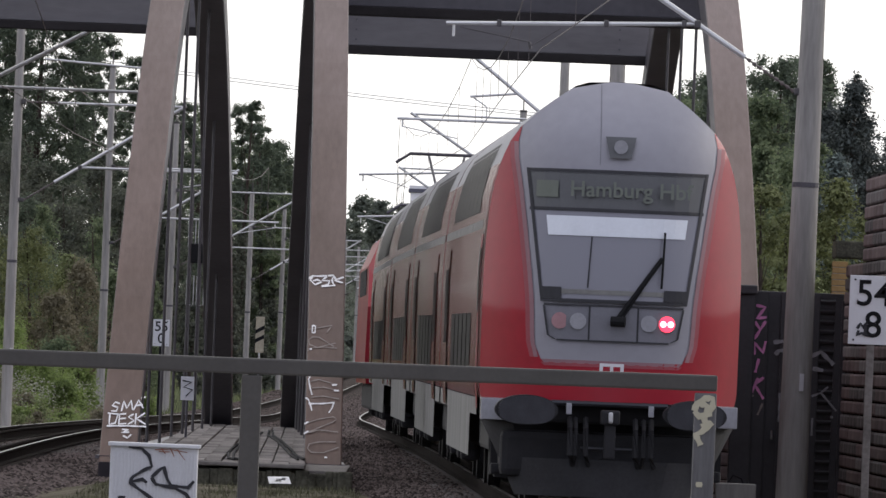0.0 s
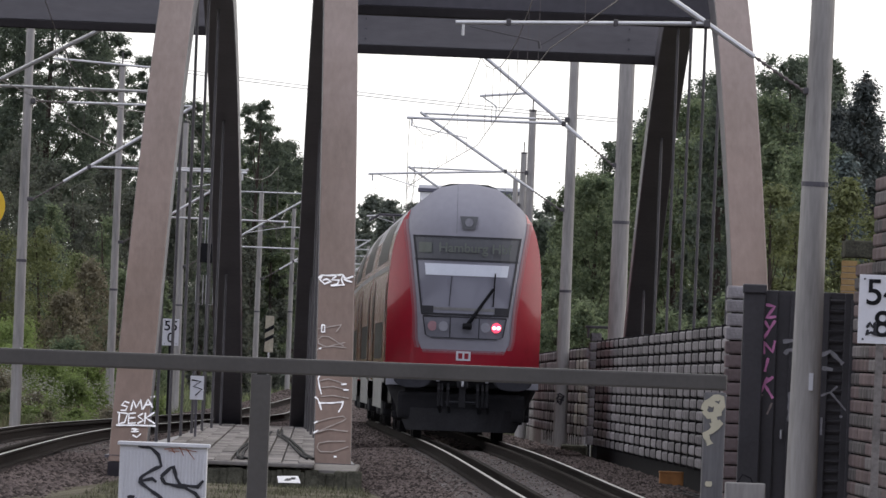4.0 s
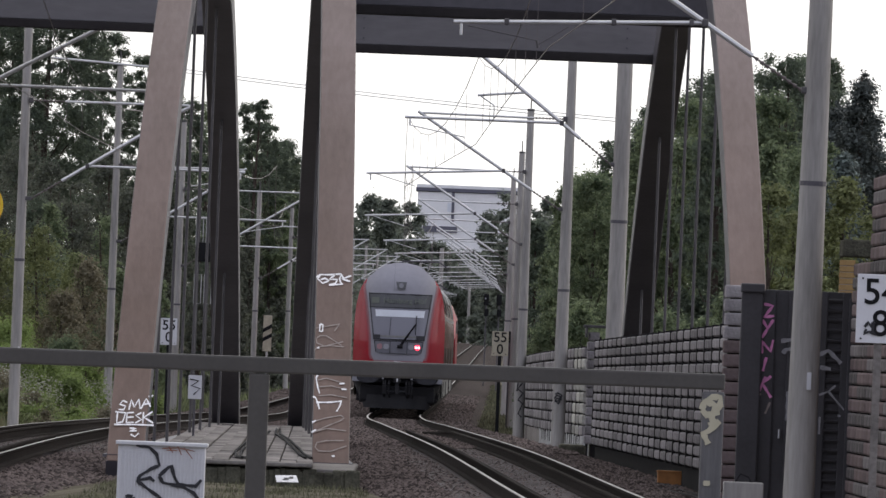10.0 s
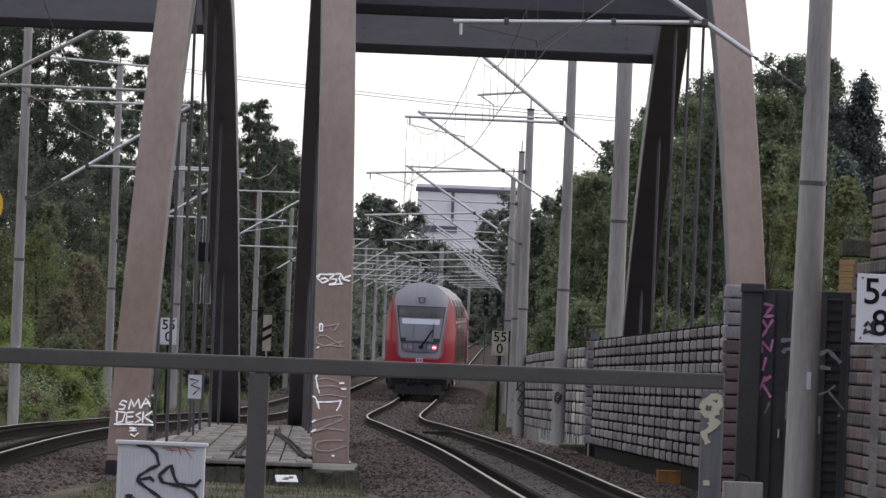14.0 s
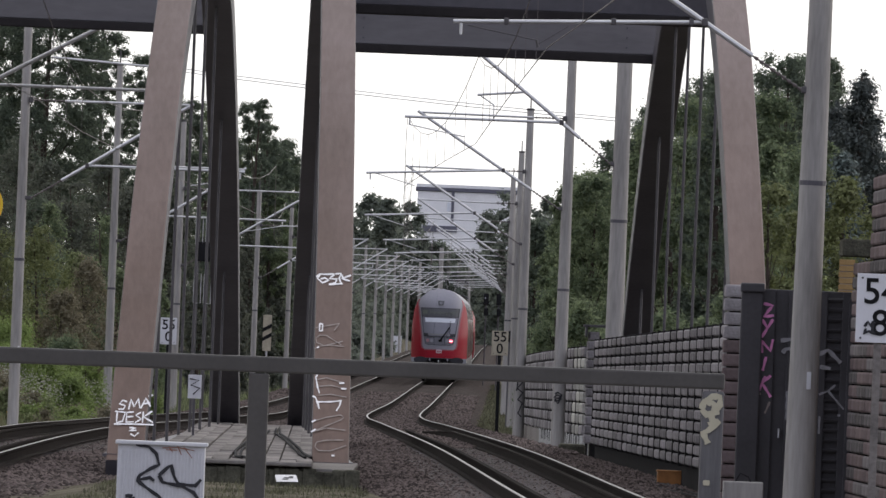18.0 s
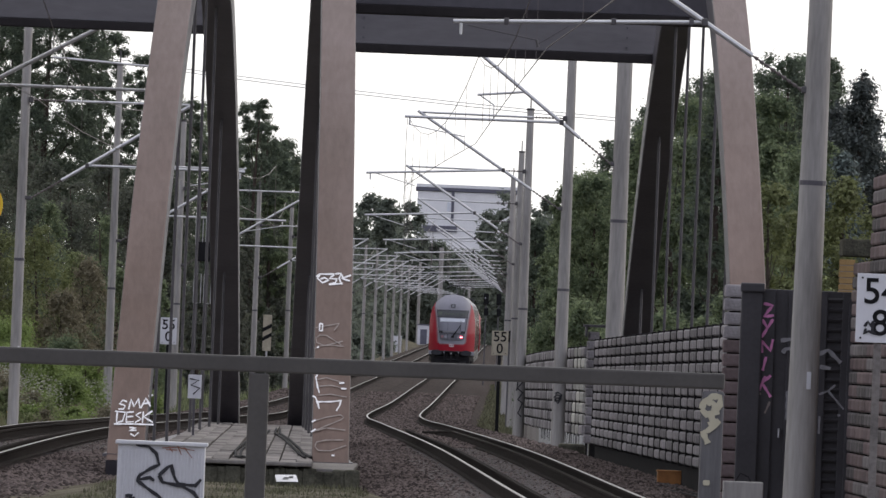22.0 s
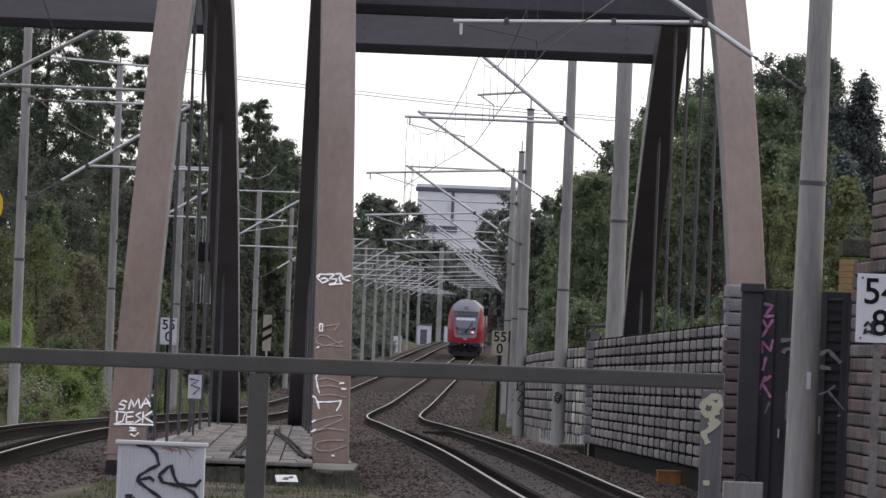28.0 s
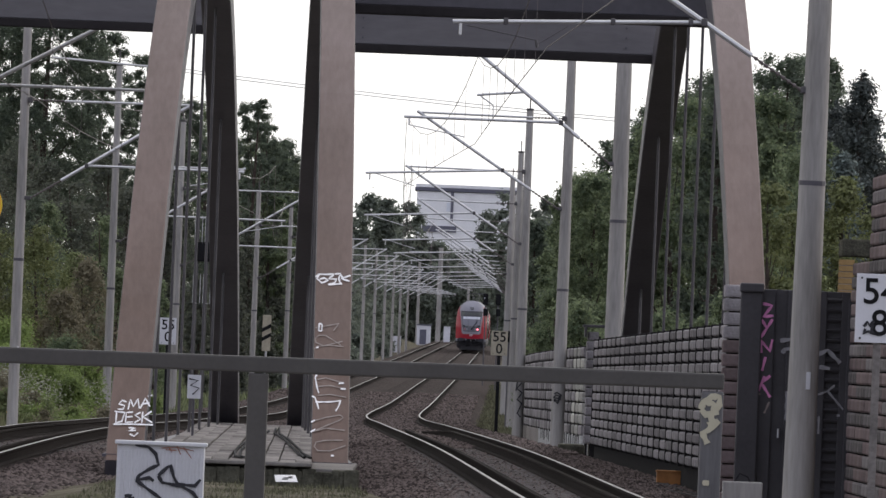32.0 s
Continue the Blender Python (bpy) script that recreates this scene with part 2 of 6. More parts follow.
M_spruce = material("needle_pale_blue", (0.115, 0.145, 0.13), 0.65, spread=0.45, island=1.0, leafy=0.25)
M_needle = material("needle_blue_green", (0.066, 0.078, 0.07), 0.7, spread=0.4, scale=0.8, island=0.6, leafy=0.15)
# Distance haze is put into this leaf colour by paling it.
M_farleaf = material("haze_paled_leaf", (0.165, 0.188, 0.15), 0.8, spread=0.3, scale=0.6, island=0.5, leafy=0.55)
M_orange = material("orange_box_paint", (0.3, 0.13, 0.035), 0.6, spread=0.3, scale=8)
M_yellow = material("yellow_sign", (0.7, 0.45, 0.03), 0.5, spread=0.1)
M_facade = material("pale_facade", (0.85, 0.85, 0.84), 0.8, spread=0.08, scale=0.3)
M_facade_dark = material("facade_band", (0.12, 0.12, 0.15), 0.6, spread=0.15)
M_brick = material("yellow_brown_brick", (0.3, 0.2, 0.09), 0.85, spread=0.25, scale=5)


# ---- mesh tools ----
class Shape:
    """Collects vertices and faces of one mesh."""

    def __init__(self):
        self.v, self.f = [], []

    def add(self, verts, faces):
        k = len(self.v)
        self.v += [tuple(p) for p in verts]
        self.f += [tuple(i + k for i in f) for f in faces]
        return self

    def box(self, x, y, z, sx, sy, sz, cut=0.0, m=None):
        """A box about (x, y, z), its edges cut off by that much."""
        bm = bmesh.new()
        bmesh.ops.create_cube(bm, size=1.0, matrix=Matrix.Diagonal((sx, sy, sz, 1)))
        if cut:
            bmesh.ops.bevel(bm, geom=bm.edges[:], offset=min(cut, 0.45 * min(sx, sy, sz)), segments=2, affect="EDGES", profile=0.6)
        turn = Matrix.Translation((x, y, z)) @ (m or Matrix())
        bm.verts.index_update()
        self.add([turn @ v.co for v in bm.verts], [[v.index for v in f.verts] for f in bm.faces])
        bm.free()
        return self

    def rod(self, a, b, r, r2=None, n=8):
        """A round bar from a to b."""
        a, b = Vector(a), Vector(b)
        r2 = r if r2 is None else r2
        side = (b - a).orthogonal().normalized()
        up = (b - a).normalized().cross(side)
        ring = [(math.cos(2 * math.pi * i / n), math.sin(2 * math.pi * i / n)) for i in range(n)]
        vs = [a + (side * c + up * s) * r for c, s in ring] + [b + (side * c + up * s) * r2 for c, s in ring]
        fs = [(i, (i + 1) % n, n + (i + 1) % n, n + i) for i in range(n)]
        return self.add(vs, fs + [tuple(range(n - 1, -1, -1)), tuple(range(n, 2 * n))])

    def line(self, points, r, n=5):
        """A wire through points, as one strand of joined rings."""
        pts = [Vector(p) for p in points]
        vs, fs = [], []
        for i, p in enumerate(pts):
            way = (pts[min(i + 1, len(pts) - 1)] - pts[max(i - 1, 0)]).normalized()
            side = way.cross(Vector((0, 0, 1)) if abs(way.z) < 0.9 else Vector((1, 0, 0))).normalized()
            up = side.cross(way)
            vs += [p + (side * math.cos(2 * math.pi * k / n) + up * math.sin(2 * math.pi * k / n)) * r for k in range(n)]
        for i in range(len(pts) - 1):
            fs += [(i * n + k, i * n + (k + 1) % n, (i + 1) * n + (k + 1) % n, (i + 1) * n + k) for k in range(n)]
        return self.add(vs, fs)

    def sweep(self, profile, places, closed=True, caps=True):
        """A profile of (x, z) pairs carried along places (x, y, z)."""
        n = len(profile)
        vs = [(X + px, Y, Z + pz) for X, Y, Z in places for px, pz in profile]
        last = n if closed else n - 1
        fs = [(i * n + k, i * n + (k + 1) % n, (i + 1) * n + (k + 1) % n, (i + 1) * n + k)
              for i in range(len(places) - 1) for k in range(last)]
        if closed and caps:
            fs += [tuple(range(n - 1, -1, -1)), tuple((len(places) - 1) * n + k for k in range(n))]
        return self.add(vs, fs)

    def plate(self, outline, y, depth):
        """A flat plate of an (x, z) outline, from y to y + depth."""
        n = len(outline)
        vs = [(x, y, z) for x, z in outline] + [(x, y + depth, z) for x, z in outline]
        fs = [(i, (i + 1) % n, n + (i + 1) % n, n + i) for i in range(n)]
        return self.add(vs, fs + [tuple(range(n - 1, -1, -1)), tuple(range(n, 2 * n))])

    def mesh(self, name, mat, smooth=False):
        me = bpy.data.meshes.new(name)
        me.from_pydata(self.v, [], self.f)
        me.materials.append(mat)
        bm = bmesh.new()
        bm.from_mesh(me)
        if len(bm.faces) < 60000:
            bmesh.ops.recalc_face_normals(bm, faces=bm.faces[:])
        bm.to_mesh(me)
        bm.free()
        if smooth:
            me.shade_smooth()
            me.set_sharp_from_angle(angle=radians(35))
        return me


def part(name, shape, mat, parent=None, label="", smooth=False):
    ob = new(name, shape.mesh(name, mat, smooth) if isinstance(shape, Shape) else shape)
    ob.parent = parent
    return tagged(ob, label)


def thing(name, label, category, m=None, group="", kind=""):
    ob = new(name)
    ob.matrix_basis = m or Matrix()
    return tagged(ob, label, category, group, kind)


def solid(name, shape, mat, label, category, kind="", group="", smooth=False, m=None):
    ob = part(name, shape, mat, None, "", smooth)
    ob.matrix_basis = m or Matrix()
    return tagged(ob, label, category, group, kind)


def curve_through(knots):
    """A smooth function through (y, value) pairs, straight beyond them."""
    ks = [k[0] for k in knots]
    vs = [k[1] for k in knots]
    n = len(ks)
    slopes = [(vs[min(i + 1, n - 1)] - vs[max(i - 1, 0)]) / (ks[min(i + 1, n - 1)] - ks[max(i - 1, 0)]) for i in range(n)]

    def f(y):
        if y <= ks[0]:
            return vs[0] + slopes[0] * (y - ks[0])
        if y >= ks[-1]:
            return vs[-1] + slopes[-1] * (y - ks[-1])
        i = max(j for j in range(n - 1) if ks[j] <= y)
        h = ks[i + 1] - ks[i]
        s = (y - ks[i]) / h
        return ((1 + 2 * s) * (1 - s) ** 2 * vs[i] + s * (1 - s) ** 2 * h * slopes[i]
                + s * s * (3 - 2 * s) * vs[i + 1] + s * s * (s - 1) * h * slopes[i + 1])
    return f


# ---- the line: two tracks, rail level at the near bridge end is z = 0 ----
track_x = curve_through([(-30, 4.7), (70, 3.06), (140, 1.93), (210, 0.81), (287, -0.4), (341, -1.03), (400, -1.24),
                         (490, -0.93), (614, -0.2), (726, 0.4), (838, 0.97), (912, 1.38), (1030, 2.03), (1185, 2.9), (1600, 5.3)])
track_z = curve_through([(-30, 0.0), (140, -0.03), (210, 0.05), (287, -0.04), (341, -0.19), (400, -0.34), (490, -0.36),
                         (614, 0.0), (726, 0.27), (838, 0.6), (912, 0.8), (1030, 1.18), (1185, 1.7), (1600, 3.0)])
left_x = curve_through([(-30, -6.6), (150, -6.55), (225, -6.5), (250, -6.1), (287, -5.5), (341, -4.98), (400, -5.15),
                        (490, -4.93), (614, -4.2), (726, -3.6), (838, -3.03), (912, -2.62), (1030, -1.97), (1185, -1.1), (1600, 1.3)])


def steps(a, b, n):
    return [a + (b - a) * i / n for i in range(n + 1)]
# ---- ground: one sheet to the horizon, cut down under the bridges ----
def smooth(a, b, v):
    s = max(0.0, min(1.0, (v - a) / (b - a)))
    return s * s * (3 - 2 * s)


BRIDGE_NEAR, BRIDGE_FAR = 175.0, 242.0


def ground_z(x, y):
    base = track_z(min(y, 1600)) - 0.75
    near = 1 - smooth(150, 250, y)
    base += 0.52 * near
    left = left_x(min(y, 1600)) - 3.4 - x
    base += max(0.0, min(1.5, left * 0.3)) * smooth(215, 260, y) + max(0.0, min(6.0, (left - 8) * 0.08))
    right = x - track_x(min(y, 1600)) - 4.6
    base += max(0.0, min(1.6, right * 0.3)) * smooth(215, 260, y) + max(0.0, min(6.0, (right - 8) * 0.08))
    base += 0.1 * smooth(-4.3, -3.9, x) * (1 - smooth(-1.0, -0.6, x)) * (1 - smooth(164, 168, y)) * smooth(120, 135, y)
    dip = smooth(176, 179, y) * (1 - smooth(238, 241, y))
    return base - 5.0 * dip + 0.05 * noise.noise((x * 0.6, y * 0.6, 0))


def build_ground():
    xs = [-3000, -900, -300, -120, -60, -40] + steps(-30, -12, 12) + steps(-11, 8, 38)[0:] + steps(9, 30, 14) + [40, 60, 120, 300, 900, 3000]
    ys = [-300, -60, -20] + steps(0, 140, 28) + steps(143, 260, 60)[0:] + steps(265, 500, 60) + steps(520, 1000, 32) + steps(1040, 1600, 15) + [1800, 2200, 3000, 4500]
    s = Shape()
    verts = [(x, y, ground_z(x, y)) for y in ys for x in xs]
    n = len(xs)
    s.add(verts, [(j * n + i, j * n + i + 1, (j + 1) * n + i + 1, (j + 1) * n + i) for j in range(len(ys) - 1) for i in range(n - 1)])
    solid("ground", s, M_ground, "dry soil and short grass beside the railway", "ground", "structure", smooth=True)


build_ground()


# ---- tracks ----
RAIL = [(-0.07, -0.17), (0.07, -0.17), (0.07, -0.155), (0.012, -0.135), (0.012, -0.045), (0.035, -0.03), (0.035, 0.0),
        (-0.035, 0.0), (-0.035, -0.03), (-0.012, -0.045), (-0.012, -0.135), (-0.07, -0.155)]
RAIL_BAND = [(-0.022, 0.001), (0.022, 0.001), (0.022, 0.004), (-0.022, 0.004)]


def rail_stations(a, b):
    out, y = [], a
    while y < b:
        out.append(y)
        y += 3 if y < 500 else 8
    return out + [b]


def build_track(name, centre, a, b, label, sleepers_from, sleepers_to):
    track = thing(name, label, "railway track", kind="structure")
    for off in (-0.7525, 0.7525):
        places = [(centre(y) + off, y, track_z(y)) for y in rail_stations(a, b)]
        rail = part("rail", Shape().sweep(RAIL, places), M_railside, track, "rusty steel rail")
        part("running_band", Shape().sweep(RAIL_BAND, places), M_railtop, rail, "polished top of the rail")
    y, me = sleepers_from, None
    shape = Shape()
    shape.add([(-1.3, -0.13, -0.38), (1.3, -0.13, -0.38), (1.3, 0.13, -0.38), (-1.3, 0.13, -0.38), (-1.3, -0.1, -0.185),
               (1.3, -0.1, -0.185), (1.3, 0.1, -0.185), (-1.3, 0.1, -0.185)],
              [(3, 2, 1, 0), (4, 5, 6, 7), (0, 1, 5, 4), (1, 2, 6, 5), (2, 3, 7, 6), (3, 0, 4, 7)])
    me = shape.mesh("sleeper", M_sleeper)
    while y < sleepers_to:
        ob = part("sleeper", me, None, track)
        ob.matrix_basis = pose(centre(y), y, track_z(y), rz=random.uniform(-0.5, 0.5))
        y += 0.65
    rest = Shape()
    while y < sleepers_to + 420:
        cx, cz = centre(y), track_z(y)
        rest.add([(v[0] + cx, v[1] + y, v[2] + cz) for v in shape.v], shape.f)
        y += 0.65
    tagged(part("far_sleepers", rest, M_sleeper, track, "far concrete sleepers"), kind="stuff")
    return track


right_track = build_track("track_right", track_x, 20, 1600, "main track with polished rusty rails on concrete sleepers", 128, 300)
left_track = build_track("track_left", left_x, 20, 1600, "second track with rusty rails on concrete sleepers", 200, 300)
# guard rails over the bridges, drawn together at their far ends
for parent, centre in ((right_track, track_x), (left_track, left_x)):
    for side in (-1, 1):
        places = []
        for y in steps(110, 268, 50) + steps(270, 285, 6):
            gap = 0.47 if y < 269 else 0.47 - 0.36 * (y - 269) / 16
            places.append((centre(y) + side * gap, y, track_z(y) - 0.012 - (0.1 * (y - 269) / 16 if y > 269 else 0.0)))
        part("guard_rail", Shape().sweep(RAIL, places), M_railside, parent, "rusty guard rail between the running rails")


def build_bed(name, centre, half, a, b, label, middle=-0.26):
    """A ballast bed; middle is the height of the stones between the rails."""
    profile = [(-half - 1.0, -0.9), (-half, -0.26), (-1.35, max(-0.2, middle)), (-0.66, middle), (0.66, middle), (1.35, max(-0.2, middle)), (half, -0.26), (half + 1.0, -0.9)]
    s = Shape()
    ys = steps(a, b, int((b - a) / 4))
    s.sweep(profile, [(centre(y), y, track_z(y)) for y in ys], closed=False)
    solid(name, s, M_ballast, label, "ballast", "structure", smooth=True)


build_bed("ballast_right_near", track_x, 2.5, 20, 176, "brown gravel ballast bed under the main track")
build_bed("ballast_right_far", track_x, 2.05, 241, 1600, "brown gravel ballast bed under the main track", -0.178)
build_bed("ballast_left_near", left_x, 2.6, 20, 176, "brown gravel ballast bed under the second track")
build_bed("ballast_left_far", left_x, 2.05, 241, 1600, "brown gravel ballast bed under the second track", -0.178)

ICO = [(1, 0, 0), (-1, 0, 0), (0, 1, 0), (0, -1, 0), (0, 0, 1), (0, 0, -1)]
ICOF = [(0, 2, 4), (2, 1, 4), (1, 3, 4), (3, 0, 4), (2, 0, 5), (1, 2, 5), (3, 1, 5), (0, 3, 5)]


def scatter(name, count, place, size, mat, label, category):
    """Many loose stones as one mesh."""
    rng = np.random.default_rng(3)
    ico = np.array(ICO)
    n = len(ICO)
    vs = np.zeros((count, n, 3))
    for i in range(count):
        x, y, z = place(rng)
        r = size * rng.uniform(0.55, 1.35)
        vs[i] = ico * rng.uniform(0.7, 1.25, (n, 1)) * np.array((r, r * rng.uniform(0.7, 1.2), r * 0.65)) + (x, y, z)
    faces = (np.array(ICOF)[None] + n * np.arange(count)[:, None, None]).reshape(-1, 3)
    me = bpy.data.meshes.new(name)
    me.from_pydata(vs.reshape(-1, 3).tolist(), [], faces.tolist())
    me.materials.append(mat)
    tagged(new(name, me), label, category, kind="stuff")


def bed_stone(centre, half, a, b, outside):
    def place(rng):
        y = a + (b - a) * rng.uniform() ** 0.8
        while True:
            off = rng.uniform(-half, half)
            if abs(abs(off) - 0.7525) > 0.12 and (abs(off) > 0.9 or rng.uniform() > outside):
                break
        drop = -0.2 if abs(off) < 1.35 else -0.2 - 0.06 * (abs(off) - 1.35) / (half - 1.35)
        return centre(y) + off, y, track_z(y) + drop
    return place


scatter("ballast_stones_right", 38000, bed_stone(track_x, 2.5, 138, 270, 0.7), 0.038, M_stone, "loose brown ballast stones", "ballast")
scatter("ballast_stones_left", 24000, bed_stone(left_x, 2.6, 140, 262, 0.5), 0.036, M_stone, "loose brown ballast stones", "ballast")


def far_stone(rng):
    y = 240 + 340 * rng.uniform() ** 1.6
    while True:
        off = rng.uniform(-6.4, 2.3)
        if min(abs(abs(off) - 0.7525), abs(abs(track_x(y) + off - left_x(y)) - 0.7525)) > 0.13:
            break
    return track_x(y) + off, y, track_z(y) - (0.172 if abs(off) < 1.3 else 0.2)


scatter("ballast_stones_far", 62000, far_stone, 0.05, M_stone, "loose brown ballast stones beyond the bridge", "ballast")


# ---- two tied-arch bridges side by side ----
ARCH_RISE = 8.8


def arch_point(ends, s):
    (xa, ya), (xb, yb) = ends
    return Vector((xa + (xb - xa) * s, ya + (yb - ya) * s, -0.3 + ARCH_RISE * 4 * s * (1 - s)))


def build_bridge(name, left_ends, right_ends, centre, label, lows):
    bridge = thing(name, label, "bridge", kind="structure")
    for ends in (left_ends, right_ends):
        s = Shape()
        n = 44
        vs, fs = [], []
        for i in range(n + 1):
            p = arch_point(ends, i / n)
            way = (arch_point(ends, min(1, i / n + 0.01)) - arch_point(ends, max(0, i / n - 0.01))).normalized()
            side = Vector((1, 0, 0))
            up = side.cross(way).normalized()
            for a, b in ((-0.235, -0.3), (0.235, -0.3), (0.25, -0.285), (0.25, 0.285), (0.235, 0.3), (-0.235, 0.3), (-0.25, 0.285), (-0.25, -0.285)):
                vs.append(p + side * a + up * b)
        for i in range(n):
            fs += [(i * 8 + k, i * 8 + (k + 1) % 8, (i + 1) * 8 + (k + 1) % 8, (i + 1) * 8 + k) for k in range(8)]
        s.add(vs, fs + [tuple(range(8)), tuple(n * 8 + k for k in range(8))])
        arch = part("arch", s, M_beam, bridge, "dark grey steel arch rib")
        top = Shape()
        vs = []
        for i in range(n + 1):
            p = arch_point(ends, i / n)
            way = (arch_point(ends, min(1, i / n + 0.01)) - arch_point(ends, max(0, i / n - 0.01))).normalized()
            up = Vector((1, 0, 0)).cross(way).normalized()
            vs += [p + Vector((a, 0, 0)) + up * b for a, b in ((-0.247, 0.285), (-0.247, 0.3), (-0.232, 0.312), (0.232, 0.312), (0.247, 0.3), (0.247, 0.285))]
        top.add(vs, [(i * 6 + k, i * 6 + k + 1, i * 6 + k + 7, i * 6 + k + 6) for i in range(n) for k in range(5)])
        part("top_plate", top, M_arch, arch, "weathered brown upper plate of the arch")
        for i in range(1, 9):
            p = arch_point(ends, i / 9)
            part("hanger", Shape().rod((p.x, p.y, -0.2), p, 0.024, n=8), M_rod, bridge)
        (xa, ya), (xb, yb) = ends
        s = Shape()
        s.sweep([(-0.2, -1.0), (0.2, -1.0), (0.2, 0.02), (-0.2, 0.02)], [(xa, ya, 0), (xb, yb, 0)])
        s.sweep([(-0.3, 0.02), (0.3, 0.02), (0.3, 0.06), (-0.3, 0.06)], [(xa, ya, 0), (xb, yb, 0)])
        part("tie_girder", s, M_beam, bridge, "dark steel edge girder")
    for y, low in zip((199.5, 224.5), lows):
        s0 = (y - BRIDGE_NEAR) / (BRIDGE_FAR - BRIDGE_NEAR)
        a, b = arch_point(left_ends, s0), arch_point(right_ends, s0)
        mid, wide = (a.x + b.x) / 2, b.x - a.x
        flanges = Shape().box(mid, y, low + 0.07, wide, 0.55, 0.14, 0.015).box(mid, y, low + 0.98, wide, 0.55, 0.08, 0.015)
        beam = part("portal_beam", flanges, M_flange, bridge, "dark steel flanges of a cross beam")
        web = Shape().box(mid, y, low + 0.52, wide, 0.3, 0.84, 0.01)
        web.box(mid, y - 0.16, low + 0.16, wide - 0.5, 0.03, 0.012)
        # Near right web's shade is put into darker paint; the lit webs are paler.
        part("web", web, M_web if (y > 210 or "left" in name) else M_beam, beam, "grey web of the cross beam")
        for e, turn in ((a.x + 0.25, 1), (b.x - 0.25, -1)):
            for k in range(4):
                part("bolt", Shape().rod((e + turn * 0.45, y - 0.15, low + 0.25 + 0.17 * k), (e + turn * 0.45, y - 0.18, low + 0.25 + 0.17 * k), 0.018, n=6), M_beam, beam)
    deck = Shape()
    for k in range(20):
        ya, yb = BRIDGE_NEAR + 3.35 * k, BRIDGE_NEAR + 3.35 * (k + 1)
        for y0, y1 in ((ya, yb),):
            deck.box(centre((y0 + y1) / 2), (y0 + y1) / 2, -0.72, 4.6, 3.35, 0.3)
    part("deck", deck, M_beam, bridge, "steel deck trough")
    bed = Shape()
    bed.sweep([(-2.3, -0.6), (-2.3, -0.24), (-1.35, -0.2), (-0.66, -0.26), (0.66, -0.26), (1.35, -0.2), (2.3, -0.24), (2.3, -0.6)],
              [(centre(y), y, track_z(y)) for y in steps(BRIDGE_NEAR, BRIDGE_FAR, 20)], closed=False)
    part("ballast", bed, M_ballast, bridge, "brown gravel in the deck trough")
    return bridge


build_bridge("bridge_right", ((-1.39, 175), (-2.5, 242)), ((4.285, 175), (3.5, 242)), track_x,
             "brown steel tied-arch railway bridge carrying the main track", (6.7, 6.677))
build_bridge("bridge_left", ((-9.6, 175), (-9.5, 242)), ((-4.14, 175), (-3.87, 242)), left_x,
             "brown steel tied-arch railway bridge carrying the second track", (6.85, 6.88))
for name, y in (("abutment_near", 175.2), ("abutment_far", 241.8)):
    s = Shape().box(-2.4, y + (1.2 if y > 200 else -1.2), -3.6, 16, 2.6, 5.2, 0.05)
    solid(name, s, M_slab, "concrete bridge abutment", "abutment", "structure")

# walkway slabs between the two bridges
walkway = thing("walkway", "grey plank walkway between the two bridges", "walkway", kind="structure")
slab_mesh = Shape().box(0, 0, 0, 0.2, 2.97, 0.07, 0.008).mesh("plank", M_slab)
for k in range(25):
    y = 166.75 + 3.0 * k
    for i in range(10):
        stagger = 1.4 * math.sin(i * 2.7)
        ob = part("plank", slab_mesh, None, walkway)
        ob.matrix_basis = pose(-3.57 + 0.214 * i - 0.009 * (y - 166), y + stagger if 0 < k < 24 else y, 0.1 + random.uniform(-0.005, 0.005), ry=random.uniform(-0.5, 0.5), rz=0.5)
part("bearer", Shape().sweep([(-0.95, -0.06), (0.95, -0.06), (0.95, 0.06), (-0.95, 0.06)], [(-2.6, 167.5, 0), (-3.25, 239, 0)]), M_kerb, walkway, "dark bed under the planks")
def ragged(x0, x1, y, z0, z1, seed):
    """The broken front face of an old concrete edge."""
    rng = np.random.default_rng(seed)
    s = Shape()
    x = x0
    while x < x1:
        w = rng.uniform(0.05, 0.2)
        drop = rng.uniform(0.0, 0.6) * (z1 - z0)
        s.box(x + w / 2, y + rng.uniform(-0.03, 0.03), (z0 + z1 - drop * 0.3) / 2, w, 0.5, z1 - z0 - drop * 0.3, 0.03)
        x += w * 0.92
    return s


solid("walkway_edge", Shape().box(-2.62, 165.0, 0.105, 2.16, 0.6, 0.05, 0.015), M_headslab, "pale concrete edge before the walkway", "kerb", "structure")
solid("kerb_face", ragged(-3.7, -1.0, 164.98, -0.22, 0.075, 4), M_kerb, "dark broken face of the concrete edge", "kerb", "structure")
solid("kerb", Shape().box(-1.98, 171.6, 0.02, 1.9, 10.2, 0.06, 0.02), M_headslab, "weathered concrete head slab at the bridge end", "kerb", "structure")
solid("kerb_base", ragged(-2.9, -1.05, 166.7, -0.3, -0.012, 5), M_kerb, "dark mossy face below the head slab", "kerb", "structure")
for pts in ([(-2.75, 226), (-2.62, 214), (-2.3, 201), (-1.98, 184), (-1.85, 177), (-1.68, 170)], [(-2.85, 220), (-2.8, 205), (-2.76, 187), (-2.68, 176), (-2.55, 168), (-2.45, 166.5)]):
    cable = thing("cable", "pair of thin black cables lying on the walkway", "cable")
    for d in (0.0, 0.06):
        part("strand", Shape().line([(x + d * (1 + 0.3 * (k % 2)), y, 0.155) for k, (x, y) in enumerate(pts)], 0.019, 6), M_black, cable)


